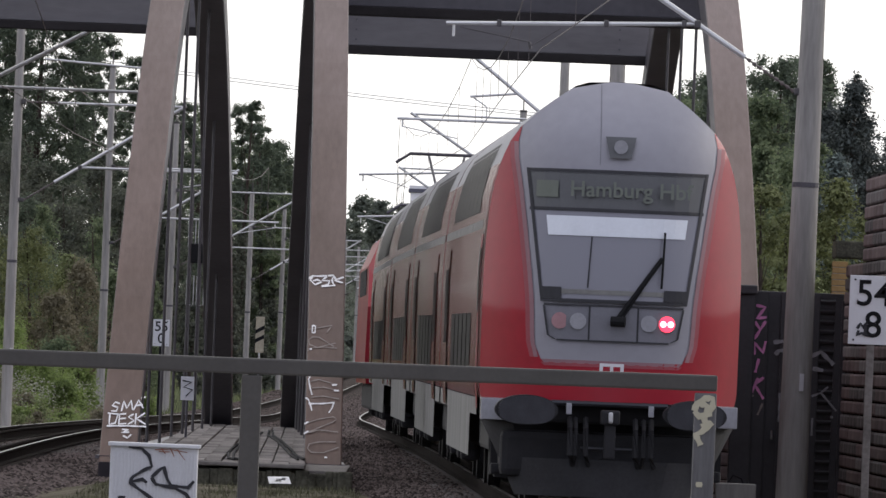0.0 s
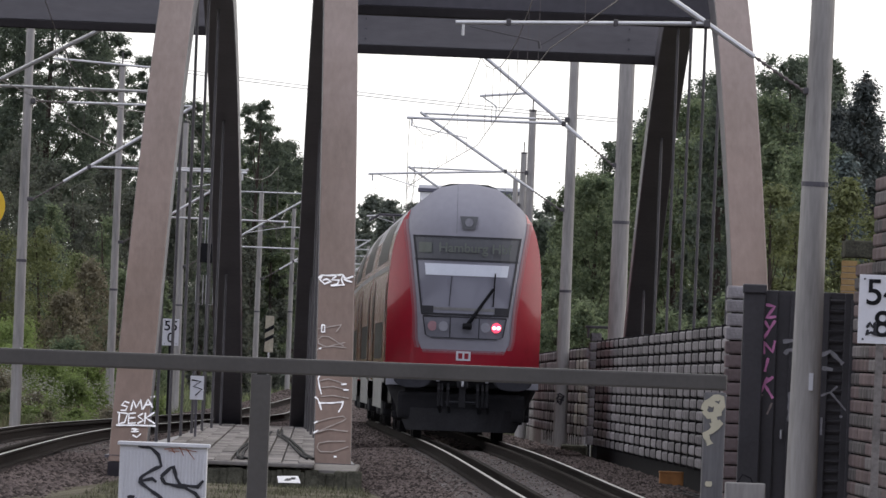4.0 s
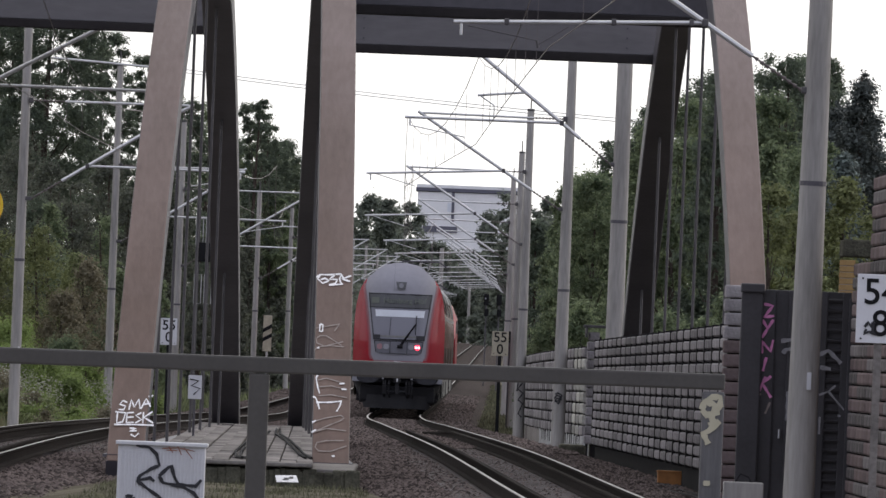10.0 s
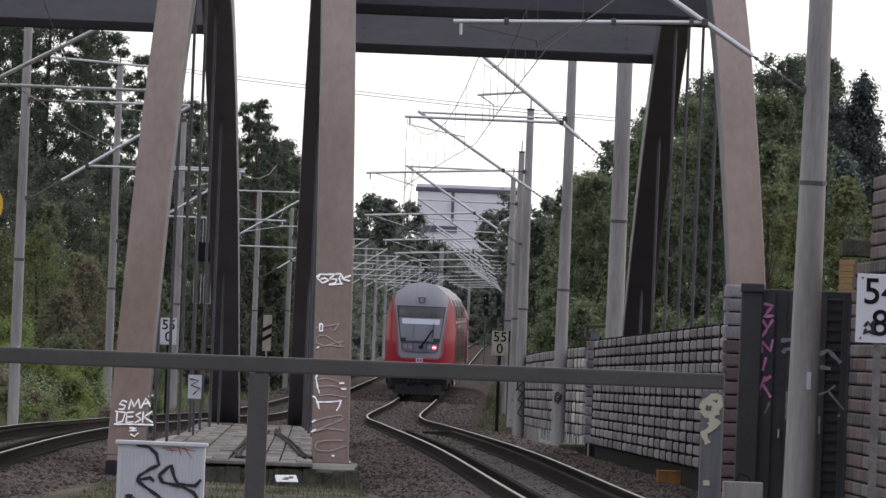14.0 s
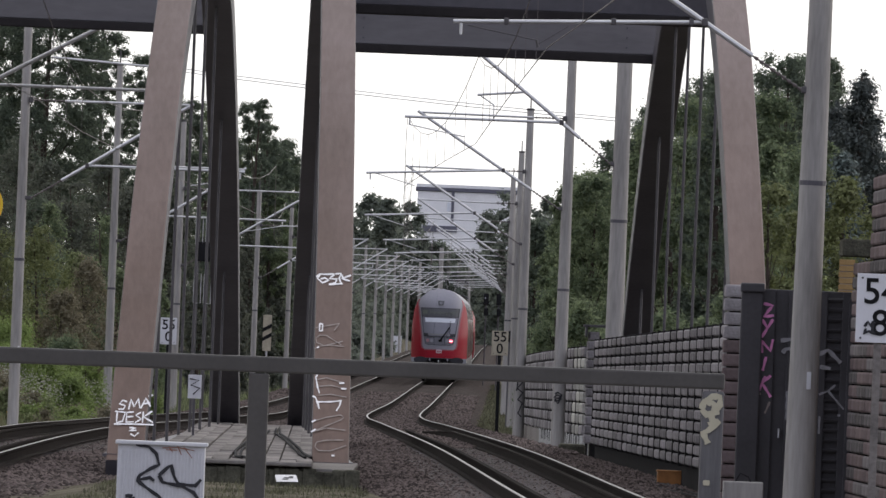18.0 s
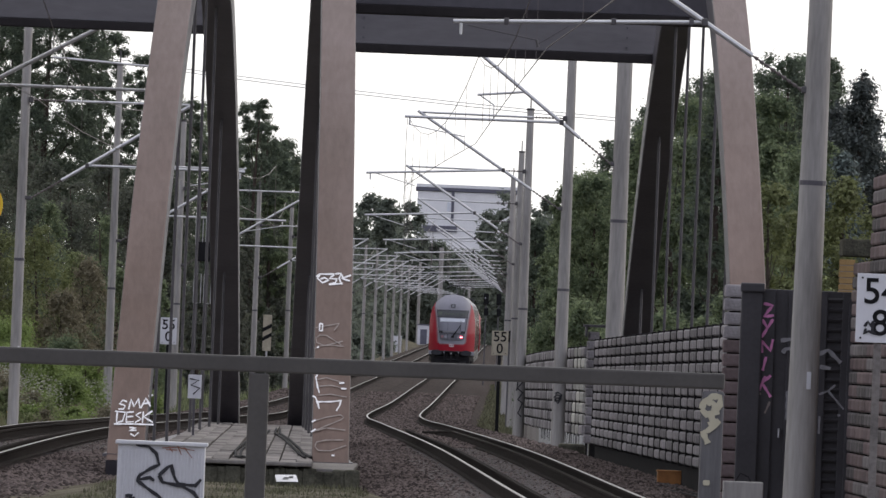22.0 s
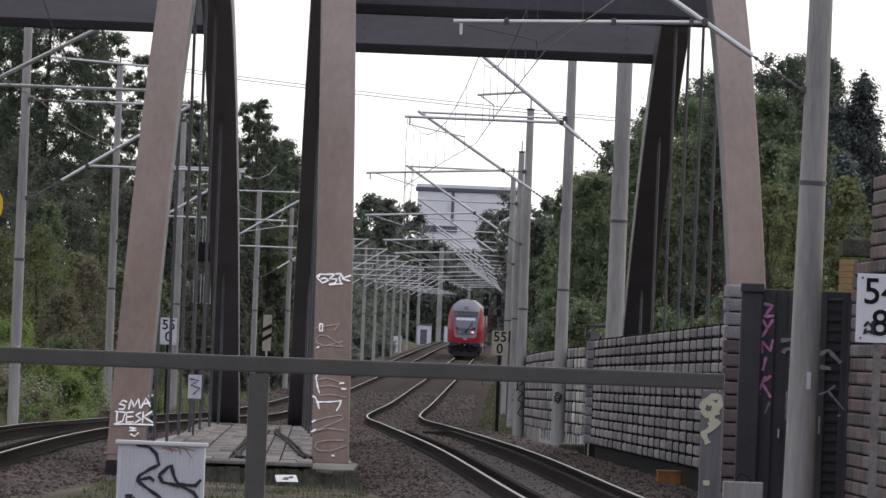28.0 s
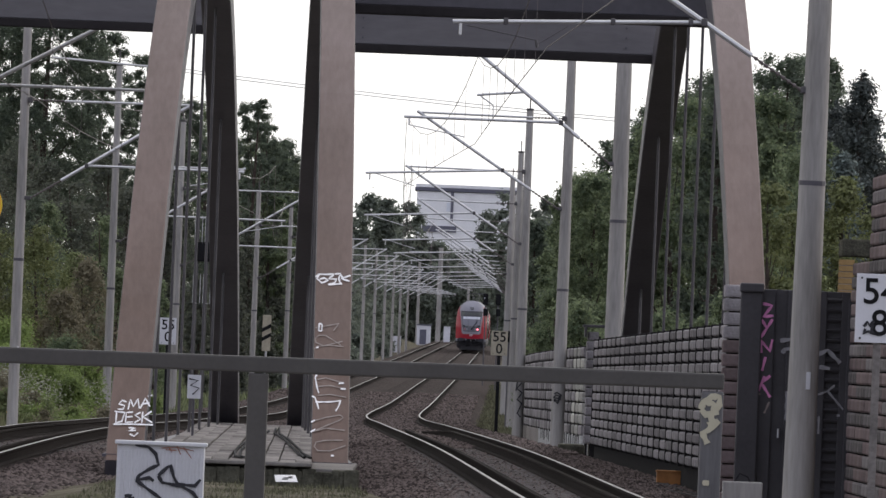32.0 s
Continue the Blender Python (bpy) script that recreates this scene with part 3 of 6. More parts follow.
# ---- noise barriers and the gate ----
def board_mesh(length, height, mat, depth=0.075):
    """A rounded barrier board along y, its face towards -x."""
    prof = [(0.0, -height / 2), (0.0, height / 2), (-depth * 0.78, height / 2), (-depth, height * 0.34), (-depth * 0.97, -height * 0.36), (-depth * 0.7, -height / 2)]
    s = Shape()
    n = len(prof)
    vs = []
    for y, k in ((-length / 2, 0.8), (-length / 2 + 0.12, 1.0), (length / 2 - 0.12, 1.0), (length / 2, 0.8)):
        vs += [(x * k, y, z) for x, z in prof]
    fs = [(i * n + k, i * n + (k + 1) % n, (i + 1) * n + (k + 1) % n, (i + 1) * n + k) for i in range(3) for k in range(n)]
    s.add(vs, fs + [tuple(range(n)), tuple(3 * n + k for k in range(n))])
    return s.mesh("board", mat)


def build_barrier(name, label, a, b, base, top, pitch, rows, mat, reach=None, white_to=0.0):
    wall = thing(name, label, "noise barrier", kind="structure")
    (xa, ya), (xb, yb) = a, b
    place = reach or (lambda y: xa + (xb - xa) * (y - ya) / (yb - ya))
    count = max(1, round((yb - ya) / pitch))
    pitch = (yb - ya) / count
    high = (top - base(ya)) / rows
    me = board_mesh(pitch * 0.74, high - 0.03, mat, 0.085)
    painted = board_mesh(pitch * 0.74, high - 0.03, M_limewash, 0.085)
    for k in range(count):
        y = ya + pitch * (k + 0.5)
        z0 = base(y)
        turn = math.degrees(math.atan2(place(y - 1) - place(y + 1), 2))
        for r in range(rows):
            ob = part("board", painted if y < white_to and (r * 5 + k * 3) % 7 else me, None, wall)
            ob.matrix_basis = pose(place(y) + random.uniform(-0.008, 0.008), y, z0 + high * (r + 0.5), rz=turn)
        # Near-black backing: the gaps' shade is put into its colour.
        part("backing", Shape().box(0, 0, 0, 0.06, pitch, high * rows + 0.42, 0, None), M_wallpost, wall).matrix_basis = \
            pose(place(y) + 0.035, y, z0 + high * rows / 2 - 0.21, rz=turn)
    for k in range(1 if white_to else 0, count + 1):
        y = ya + pitch * k
        ob = part("post", Shape().box(0, 0, 0, 0.13, pitch * 0.14, high * rows + 0.03, 0.01), M_wallpost, wall)
        ob.matrix_basis = pose(place(y) - 0.012, y, base(y) + high * rows / 2)
    return wall


build_barrier("noise_barrier_bridge", "grey-brown ribbed noise barrier along the bridge", (3.84, 171), (3.02, 248),
              lambda y: 0.14 - 0.0024 * (y - 171), 2.12, 3.4, 12, M_wallblock)
build_barrier("noise_barrier_far", "grey-brown ribbed noise barrier beyond the bridge", (3.4, 294), (2.5, 404),
              lambda y: track_z(y) - 0.12, 1.85, 3.4, 8, M_wallblock, reach=lambda y: track_x(y) + 3.85, white_to=306)
plinth = thing("noise_barrier_base", "concrete base of the barrier with white paint blots", "barrier base", kind="structure")
for k in range(17):
    y = 297.2 + 6.4 * k
    ob = part("base_panel", Shape().box(0, 0, 0, 0.16, 6.3, 0.5, 0.02), M_basewhite if k < 8 else M_slab, plinth)
    ob.matrix_basis = pose(track_x(y) + 3.86, y, track_z(y) - 0.36, rz=math.degrees(math.atan2(track_x(y - 1) - track_x(y + 1), 2)))
for k in range(24):
    y = 296 + 1.9 * k + random.uniform(-0.5, 0.5)
    ob = part("dark_drip", Shape().plate([(-0.12, 0.0), (0.12, 0.0), (0.05, -random.uniform(0.15, 0.42)), (-0.05, -0.2)], 0, 0.012), M_wallpost, plinth, "dark drip between the white splashes")
    ob.matrix_basis = pose(track_x(y) + 3.768, y, track_z(y) - 0.1, rz=-90)
# the bridge barrier ends in a column of wider blocks under a small cap plate
end_column = thing("barrier_column", "stacked grey barrier blocks ending the bridge barrier", "barrier column", pose(2.985, 249.2, 0))
end_block = Shape().box(0, 0, 0, 0.2, 1.6, 0.168, 0.03).mesh("block", M_wallblock)
for k in range(12):
    part("block", end_block, None, end_column).matrix_basis = pose(-0.06 + random.uniform(-0.012, 0.012), 0, 0.05 + 0.178 * k)
part("core", Shape().box(0.02, 0.1, 0.86, 0.14, 1.3, 2.3, 0.01), M_wallpost, end_column)
part("cap", Shape().box(0.12, -0.3, 2.2, 0.75, 1.2, 0.05, 0.01).box(-0.2, -0.3, 2.1, 0.04, 1.2, 0.22, 0.01), M_gate, end_column, "thin dark cap plate")
solid("barrier_footing", Shape().box(2.62, 251, -0.24, 0.5, 1.6, 0.34, 0.04), M_kerb, "weathered concrete footing at the barrier's end", "footing", "structure")


def build_gate():
    gate = thing("gate", "closed dark metal service gate in the noise barrier with pink graffiti", "gate", pose(3.94, 169.6, -0.2))
    part("gate_post", Shape().box(0.09, 0, 1.42, 0.28, 0.24, 2.84, 0.02), M_gate, gate)
    part("gate_post", Shape().box(1.42, 0.05, 1.35, 0.14, 0.2, 2.7, 0.02), M_gate, gate)
    part("post_cap", Shape().box(0.09, -0.02, 2.79, 0.31, 0.3, 0.12, 0.02), M_gate, gate)
    leaf = part("door_leaf", Shape().box(0.85, 0.08, 1.42, 1.05, 0.05, 2.72, 0.01), M_gate, gate, "dark metal door leaf")
    for x in (0.3, 0.62, 1.02, 1.32):
        part("door_stile", Shape().box(x, 0.03, 1.42, 0.11 if x != 0.3 else 0.2, 0.07, 2.72, 0.012), M_gate, gate)
    slat = Shape().box(0, 0, 0, 0.3, 0.05, 0.045, 0.008, pose(0, 0, 0, rx=28)).mesh("slat", M_gate)
    for x in (0.8, 1.17):
        for k in range(20):
            ob = part("slat", slat, None, gate)
            ob.matrix_basis = pose(x, 0.03, 0.2 + 0.13 * k)
    part("door_handle", Shape().box(0.5, -0.02, 0.92, 0.03, 0.05, 0.12, 0.01).rod((0.5, -0.05, 0.86), (0.5, -0.05, 0.98), 0.014), M_galv, gate, "worn metal handle")


build_gate()
tower = thing("barrier_column", "stacked grey barrier blocks beside the gate", "barrier column", pose(3.91, 170.6, -0.25))
blk = Shape().box(0, 0, 0, 0.24, 0.5, 0.165, 0.03)
blk_a, blk_b = blk.mesh("block", M_wallblock), blk.mesh("block", M_wallred)
for k in range(16):
    ob = part("block", blk_a if k > 11 else blk_b, None, tower)
    ob.matrix_basis = pose(-0.1 + random.uniform(-0.01, 0.01), -0.2, 0.09 + 0.18 * k)
part("core", Shape().box(-0.06, 0.1, 1.44, 0.16, 0.5, 2.86, 0.01), M_wallpost, tower)

wall3 = thing("noise_barrier_near", "grey-brown ribbed noise barrier with a grey coping beside the gate", "noise barrier", kind="structure")
b3, b3b = board_mesh(2.36, 0.155, M_walldim, 0.05), board_mesh(2.36, 0.155, M_wallred, 0.05)
for k in range(8):
    y = 168.2 - 2.4 * k
    x = 5.36 + (169.5 - y) * 0.012
    for r in range(18 if k < 2 else 24):
        ob = part("board", b3b if (r * 3 + k) % 7 < 4 else b3, None, wall3)
        ob.matrix_basis = pose(x + random.uniform(-0.006, 0.006), y, -0.1 + 0.175 * r, rz=0.7)
    ob = part("post", Shape().box(0, 0, 0, 0.18, 0.16, 3.2 if k < 2 else 4.3, 0.015), M_wallpost, wall3)
    ob.matrix_basis = pose(x + 0.07, y + 1.2, 1.35 if k < 2 else 1.9)
    ob = part("backing", Shape().box(0, 0, 0, 0.07, 2.4, 3.15 if k < 2 else 4.25, 0.0), M_wallpost, wall3)
    ob.matrix_basis = pose(x + 0.05, y, 1.38 if k < 2 else 1.93, rz=0.7)
part("coping", Shape().box(5.47, 169.4, 3.15, 0.64, 1.4, 0.22, 0.02), M_kerb, wall3, "weathered grey coping")
pier = thing("brick_pier", "yellow-brown brick pier behind the gate", "brick pier", pose(5.3, 171.5, -0.3))
brk = Shape().box(0, 0, 0, 0.2, 0.24, 0.071, 0.006).mesh("brick", M_brick)
for k in range(41):
    part("brick", brk, None, pier).matrix_basis = pose(random.uniform(-0.004, 0.004), 0, 0.04 + 0.081 * k)
part("mortar", Shape().box(0, 0, 1.66, 0.185, 0.225, 3.3), M_slab, pier)
# ---- overhead line ----
def insulator(s, a, b, r=0.03, n=9):
    a, b = Vector(a), Vector(b)
    for k in range(n):
        p, q = a + (b - a) * (k / n), a + (b - a) * ((k + 0.55) / n)
        s.rod(p, q, r, r * 0.55)
    s.rod(a, b, r * 0.4)
    return s


def build_mast(label, reach, side, foot, high, arm, r0=0.19, r1=0.125, group="", reg=0.74, steady=True, band=3.3, over=1.25, rise=2.15, sink=0.0):
    """A concrete mast with its cantilever. The origin is at rail level; side is the way to the track."""
    mast = thing("catenary_mast", label, "catenary mast", group=group)
    part("pole", Shape().rod((0, 0, foot), (0, 0, high), r0, r1, 16), M_concrete, mast, "grey spun-concrete pole", smooth=True)
    part("joint_band", Shape().rod((0, 0, band), (0, 0, band + 0.06), r0 + (r1 - r0) * (band - foot) / (high - foot) + 0.006, n=16), M_beam, mast)
    top = Vector((side * (reach + 0.1), 0, arm + rise))
    foot_p = Vector((side * 0.2, 0, arm))
    along = (top - foot_p).normalized()
    part("strut", Shape().rod(foot_p + along * 0.75, top, 0.036), M_alu, mast, "bare aluminium cantilever tube")
    part("strut_insulator", insulator(Shape(), foot_p, foot_p + along * 0.75), M_insul, mast)
    tie_a, tie_b = Vector((side * 0.15, 0, arm + rise - 0.05)), Vector((side * reach, 0, arm + rise - 0.03))
    if over:
      part("tie", Shape().rod(tie_a + Vector((side * 0.7, 0, 0)), tie_b, 0.026), M_alu, mast)
      part("tie_insulator", insulator(Shape(), tie_a, tie_a + Vector((side * 0.7, 0, 0))), M_insul, mast)
    q = foot_p + along * (reg / along.z)
    part("registration_tube", Shape().rod(q, (side * (reach + over), 0, arm + reg - sink), 0.027)
         .rod((side * (reach + over - 0.1), 0, arm + reg - sink), (side * (reach + over - 0.1), 0, arm + reg - sink - 0.16), 0.018), M_alu, mast)
    if steady:
        part("steady_arm", Shape().rod((side * (reach + 1.15), 0, arm + reg - 0.15), (side * (reach + 0.1), 0, arm + 0.4), 0.011), M_alu, mast)
    part("bracket", Shape().box(side * 0.13, 0, arm, 0.14, 0.15, 0.09, 0.02), M_rod, mast)
    part("top_cap", Shape().rod((0, 0, high), (0, 0, high + 0.06), r1 + 0.012, n=12).rod((0, 0, high + 0.06), (0, 0, high + 0.42), 0.02, n=6), M_rod, mast, "steel cap with a short spike")
    part("tie_bracket", Shape().box(side * 0.12, 0, arm + rise - 0.05, 0.1, 0.3, 0.12, 0.02), M_rod, mast)
    part("clamp", Shape().box(q.x, 0, q.z, 0.08, 0.1, 0.1, 0.015), M_rod, mast, "dark tube clamp")
    return mast


RIGHT_LABEL = "grey concrete catenary mast with aluminium cantilever beside the main track"
LEFT_LABEL = "grey concrete catenary mast with aluminium cantilever beside the second track"
mast_a = build_mast("tall grey concrete catenary mast before the gate, small white plate", 3.5, -1, -0.7, 9.0, 5.08, 0.205, 0.125, reg=0.79, steady=False, band=3.88, over=1.12, sink=0.13)
mast_a.matrix_basis = pose(4.6, 165, 0, ry=0.35)
part("plate", Shape().box(0.06, -0.205, 1.42, 0.055, 0.012, 0.22, 0.004), M_white, mast_a, "small white plate")
for x in (-3.95, -2.6, -1.62):
    part("clamp", Shape().box(x, 0, 5.87 - 0.042 * (-1.55 - x), 0.06, 0.09, 0.09, 0.015), M_rod, mast_a, "dark tube clamp")
mast_b = build_mast(RIGHT_LABEL, 2.85, -1, -1.0, 9.2, 5.25, 0.18, 0.135, group="masts of the main track", band=4.15)
mast_b.matrix_basis = pose(3.28, 246, 0)
mast_c = build_mast(RIGHT_LABEL, 3.45, -1, -0.9, 9.0, 5.12, 0.165, 0.1, group="masts of the main track", band=3.2, reg=0.84, sink=0.18)
mast_c.matrix_basis = pose(2.84, 305, track_z(305))
for y in (380, 455, 530, 605, 680, 755, 830, 905, 980, 1055, 1130, 1205):
    copy_thing(mast_c, pose(track_x(y) + {380: 3.61, 455: 3.7}.get(y, 3.45), y, track_z(y), rz=random.uniform(-2, 2)))
mast_l = build_mast(LEFT_LABEL, 3.5, 1, -1.0, 9.5, 4.65, 0.125, 0.085, group="masts of the second track")
mast_l.matrix_basis = pose(-9.05, 280, -0.12)
mast_o = build_mast(LEFT_LABEL, 4.4, 1, -0.6, 9.6, 4.8, 0.15, 0.1, group="masts of the second track", reg=1.1, steady=False, over=0.7, rise=2.36)
mast_o.matrix_basis = pose(-10.2, 226, 0)
copy_thing(mast_l, pose(-9.12, 362, track_z(362) - 0.1, rz=1.0))
mast_w = build_mast("grey concrete catenary mast with a long aluminium cantilever", 4.4, 1, -1.0, 9.5, 4.65, 0.13, 0.09, group="masts of the second track", rise=2.65)
mast_w.matrix_basis = pose(-8.93, 443, track_z(443) - 0.1)
mast_s = build_mast(LEFT_LABEL, 3.5, 1, -1.0, 8.1, 4.65, 0.125, 0.09, group="masts of the second track")
mast_s.matrix_basis = pose(-7.43, 524, track_z(524) - 0.1)
for y, x in ((605, -7.05), (686, -6.5), (761, -6.1), (836, -5.75), (911, -5.35), (986, -4.93), (1061, -4.5), (1136, -4.1), (1211, -3.7), (1286, -3.2)):
    copy_thing(mast_s, pose(x, y, track_z(y) - 0.1, rz=random.uniform(-2, 2)))

# second arms of the masts next to the bridge
part("upper_arm", Shape().rod((0.53, 0, 7.68), (2.7, 0, 7.56), 0.024), M_alu, mast_l, "upper aluminium tube")
part("upper_arm", Shape().rod((-1.83, 0, 6.54), (-2.75, 0, 6.45), 0.024), M_alu, mast_b, "short upper tube")
part("steady_arm", Shape().rod((-2.68, 0, 6.43), (-2.43, 0, 6.27), 0.013).rod((-2.43, 0, 6.27), (-2.43, 0, 5.98), 0.01), M_galv, mast_b)
part("steady_arm", Shape().rod((-4.44, 0, 5.7), (-3.56, 0, 5.55), 0.008).rod((-3.56, 0, 5.55), (-3.54, 0, 5.46), 0.018).rod((-3.54, 0, 5.5), (-3.17, 0, 5.74), 0.007), M_rod, mast_a)


def wires(name, centre, ys, label, arm, stagger):
    """Contact wire and sagging messenger wire with droppers."""
    line = thing(name, label, "overhead wire")
    con, mes = Shape(), Shape()
    cp, mp = [], []
    for i in range(len(ys) - 1):
        a, b = ys[i], ys[i + 1]
        for k in range(8):
            q = k / 8
            y = a + (b - a) * q
            off = stagger * ((1 if i % 2 else -1) * (1 - q) + (-1 if i % 2 else 1) * q)
            z = track_z(y)
            sag = 0.9 * 4 * q * (1 - q)
            cp.append((centre(y) + off, y, z + arm + 0.4))
            mp.append((centre(y) + off, y, z + arm + 2.05 - sag))
            if k:
                part("dropper", Shape().rod(cp[-1], mp[-1], 0.0055, n=4), M_copper, line)
    part("contact_wire", con.line(cp, 0.0075), M_copper, line)
    part("messenger_wire", mes.line(mp, 0.0075), M_copper, line)


wires("overhead_wire", track_x, [60, 165, 246, 305] + [380 + 75 * k for k in range(12)], "thin overhead wires above the main track", 5.1, -0.3)
wires("overhead_wire", left_x, [60, 198, 280, 362, 443, 524, 605, 686] + [761 + 75 * k for k in range(8)], "thin overhead wires above the second track", 4.75, 0.3)
span = thing("power_line", "pair of thin power lines crossing the railway", "power line")
for dz in (0.0, -0.15):
    pts = [(-30 + 60 * q, 620 - 30 * q, 16.55 - 4.6 * q * (1.5 - 0.5 * q) + dz - 1.0 * 4 * q * (1 - q) * 0.5) for q in steps(0, 1, 24)]
    part("wire", Shape().line(pts, 0.02), M_galv, span)


# ---- foreground: platform end and railing ----
solid("platform", Shape().box(-1.6, 18, 0.1, 5.2, 68, 0.9, 0.03), M_slab, "plain concrete platform end", "platform", "structure")
railing = thing("railing", "dark grey painted steel railing at the platform end", "railing", pose(0, 50, 0))
part("handrail", Shape().box(0, 0, 0, 3.16, 0.08, 0.062, 0.008), M_rail_fg, railing, "square dark handrail tube").matrix_basis = pose(-0.485, 0, 1.524, ry=-0.15)
for x in (-0.682, 1.053):
    post = part("post", Shape().box(x, 0.0, 1.02, 0.084 if x > 0 else 0.078, 0.07, 0.94, 0.008), M_post_grey if x > 0 else M_rail_fg, railing)


# ---- train ----
def half_profile():
    return [(1.365, 1.18), (1.388, 1.3), (1.39, 1.8), (1.39, 2.6), (1.37, 3.0), (1.33, 3.4), (1.255, 3.72), (1.16, 3.95), (1.06, 4.1),
            (0.9, 4.25), (0.72, 4.4), (0.48, 4.57), (0.34, 4.615), (0.0, 4.63)]


def nose_y(x, z):
    """How far behind the buffers' plane the cab's front lies."""
    lean = 0.12 * max(0, z - 2.1) ** 1.55 + 0.55 * max(0, z - 3.75) ** 2
    return lean + 1.05 * (abs(x) / 1.39) ** 2.8


def half_width(z):
    pr = half_profile()
    for (xa, za), (xb, zb) in zip(pr, pr[1:]):
        if za <= z <= zb:
            return xa + (xb - xa) * (z - za) / (zb - za)
    return pr[0][0] if z < pr[0][1] else 0.0


def nose_patch(quads, lift, nx=10, nz=8):
    """A panel that follows the cab front between a left and a right edge, given bottom to top as (z, left x, right x)."""
    rows = []
    for (za, la, ra), (zb, lb, rb) in zip(quads, quads[1:]):
        rows += [(za + (zb - za) * q, la + (lb - la) * q, ra + (rb - ra) * q) for q in steps(0, 1, nz)[:-1]]
    rows.append(quads[-1])
    n = nx + 1
    vs = []
    for z, l, r in rows:
        for x in steps(l, r, nx):
            vs.append((x, nose_y(x, z) - lift, z))
    return Shape().add(vs, [(j * n + i, j * n + i + 1, (j + 1) * n + i + 1, (j + 1) * n + i) for j in range(len(rows) - 1) for i in range(nx)])


def body_shell(y_of, back, lo, hi, side=0):
    """One side, or the roof, between two heights, from the front line to the back."""
    pr = [p for p in half_profile() if lo - 1e-6 <= p[1] <= hi + 1e-6]
    if pr[0][1] > lo + 1e-6:
        pr = [(half_width(lo), lo)] + pr
    if pr[-1][1] < hi - 1e-6:
        pr = pr + [(half_width(hi), hi)]
    s = Shape()
    runs = [[(x, z) for x, z in pr], [(-x, z) for x, z in pr]]
    if pr[-1][0] < 0.01:
        runs = [[(x, z) for x, z in pr] + [(-x, z) for x, z in reversed(pr[:-1])]]
    for run in runs if len(runs) == 1 else [runs[0 if side > 0 else 1]]:
        n = len(run)
        vs = []
        for q in (0, 0.02, 0.06, 1):
            for x, z in run:
                a = y_of(x, z)
                vs.append((x, a + (back - a) * q, z))
        s.add(vs, [(i * n + k, i * n + k + 1, (i + 1) * n + k + 1, (i + 1) * n + k) for i in range(3) for k in range(n - 1)])
    return s


def side_strip(y0, y1, z0, z1, side, out=0.006):
    """A panel on the coach side, following its curve."""
    s = Shape()
    n = 5
    vs = []
    for y in (y0, y1):
        for k in range(n + 1):
            z = z0 + (z1 - z0) * k / n
            vs.append((side * (half_width(z) + out), y, z))
    return s.add(vs, [(k, k + 1, n + 2 + k, n + 1 + k) for k in range(n)])


def add_bogie(vehicle, y):
    s = Shape()
    for x in (-1.05, 1.05):
        s.box(x, y, 0.6, 0.16, 3.2, 0.3, 0.04)
        for a in (-1.25, 1.25):
            s.box(x, y + a, 0.48, 0.24, 0.42, 0.36, 0.06)
            s.rod((x, y + a * 0.55, 0.42), (x, y + a * 0.55, 0.95), 0.11)
    s.box(0, y, 0.62, 2.2, 0.5, 0.3, 0.03)
    bogie = part("bogie", s, M_under, vehicle, "black bogie frame")
    for a in (-1.25, 1.25):
        w = Shape()
        for x in (-0.75, 0.75):
            w.rod((x - 0.067, y + a, 0.46), (x + 0.067, y + a, 0.46), 0.46, n=24)
            w.rod((x - 0.05 - (0.05 if x > 0 else -0.05), y + a, 0.46), (x + 0.03 - (0.05 if x > 0 else -0.05), y + a, 0.46), 0.49, n=24)
        w.rod((-0.8, y + a, 0.46), (0.8, y + a, 0.46), 0.08)
        part("wheelset", w, M_under, bogie)


def add_sides(v, y0, y1, door_ys, upper, lower):
    for side in (-1, 1):
        for a, b in upper:
            part("upper_window", side_strip(a, b, 3.22, 4.0, side, 0.008), M_glass, v, "dark curved upper-deck window", smooth=True)
        for a, b in lower:
            part("lower_window", side_strip(a, b, 1.42, 2.1, side, 0.008), M_glass, v, "dark lower-deck window")
        for d in door_ys:
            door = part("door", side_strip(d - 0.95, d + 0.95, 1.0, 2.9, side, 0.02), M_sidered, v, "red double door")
            for q in (-0.46, 0.46):
                part("door_window", side_strip(d + q - 0.3, d + q + 0.3, 1.75, 2.65, side, 0.027), M_glass, door)
        part("skirt", side_strip(y0 + 3.4, y1 - 5.4, 0.5, 1.17, side, 0.004), M_skirt, v, "light grey lower skirt")
        for a, b in ((y0 - 0.3, y0 + 3.4), (y1 - 5.4, y1)):
            part("skirt_end", side_strip(a, b, 0.98, 1.17, side, 0.004), M_skirt, v, "light grey skirt above the bogie")
        part("grey_stripe", side_strip(y0, y1, 3.02, 3.12, side, 0.005), M_skirt, v, "light grey stripe under the upper windows")


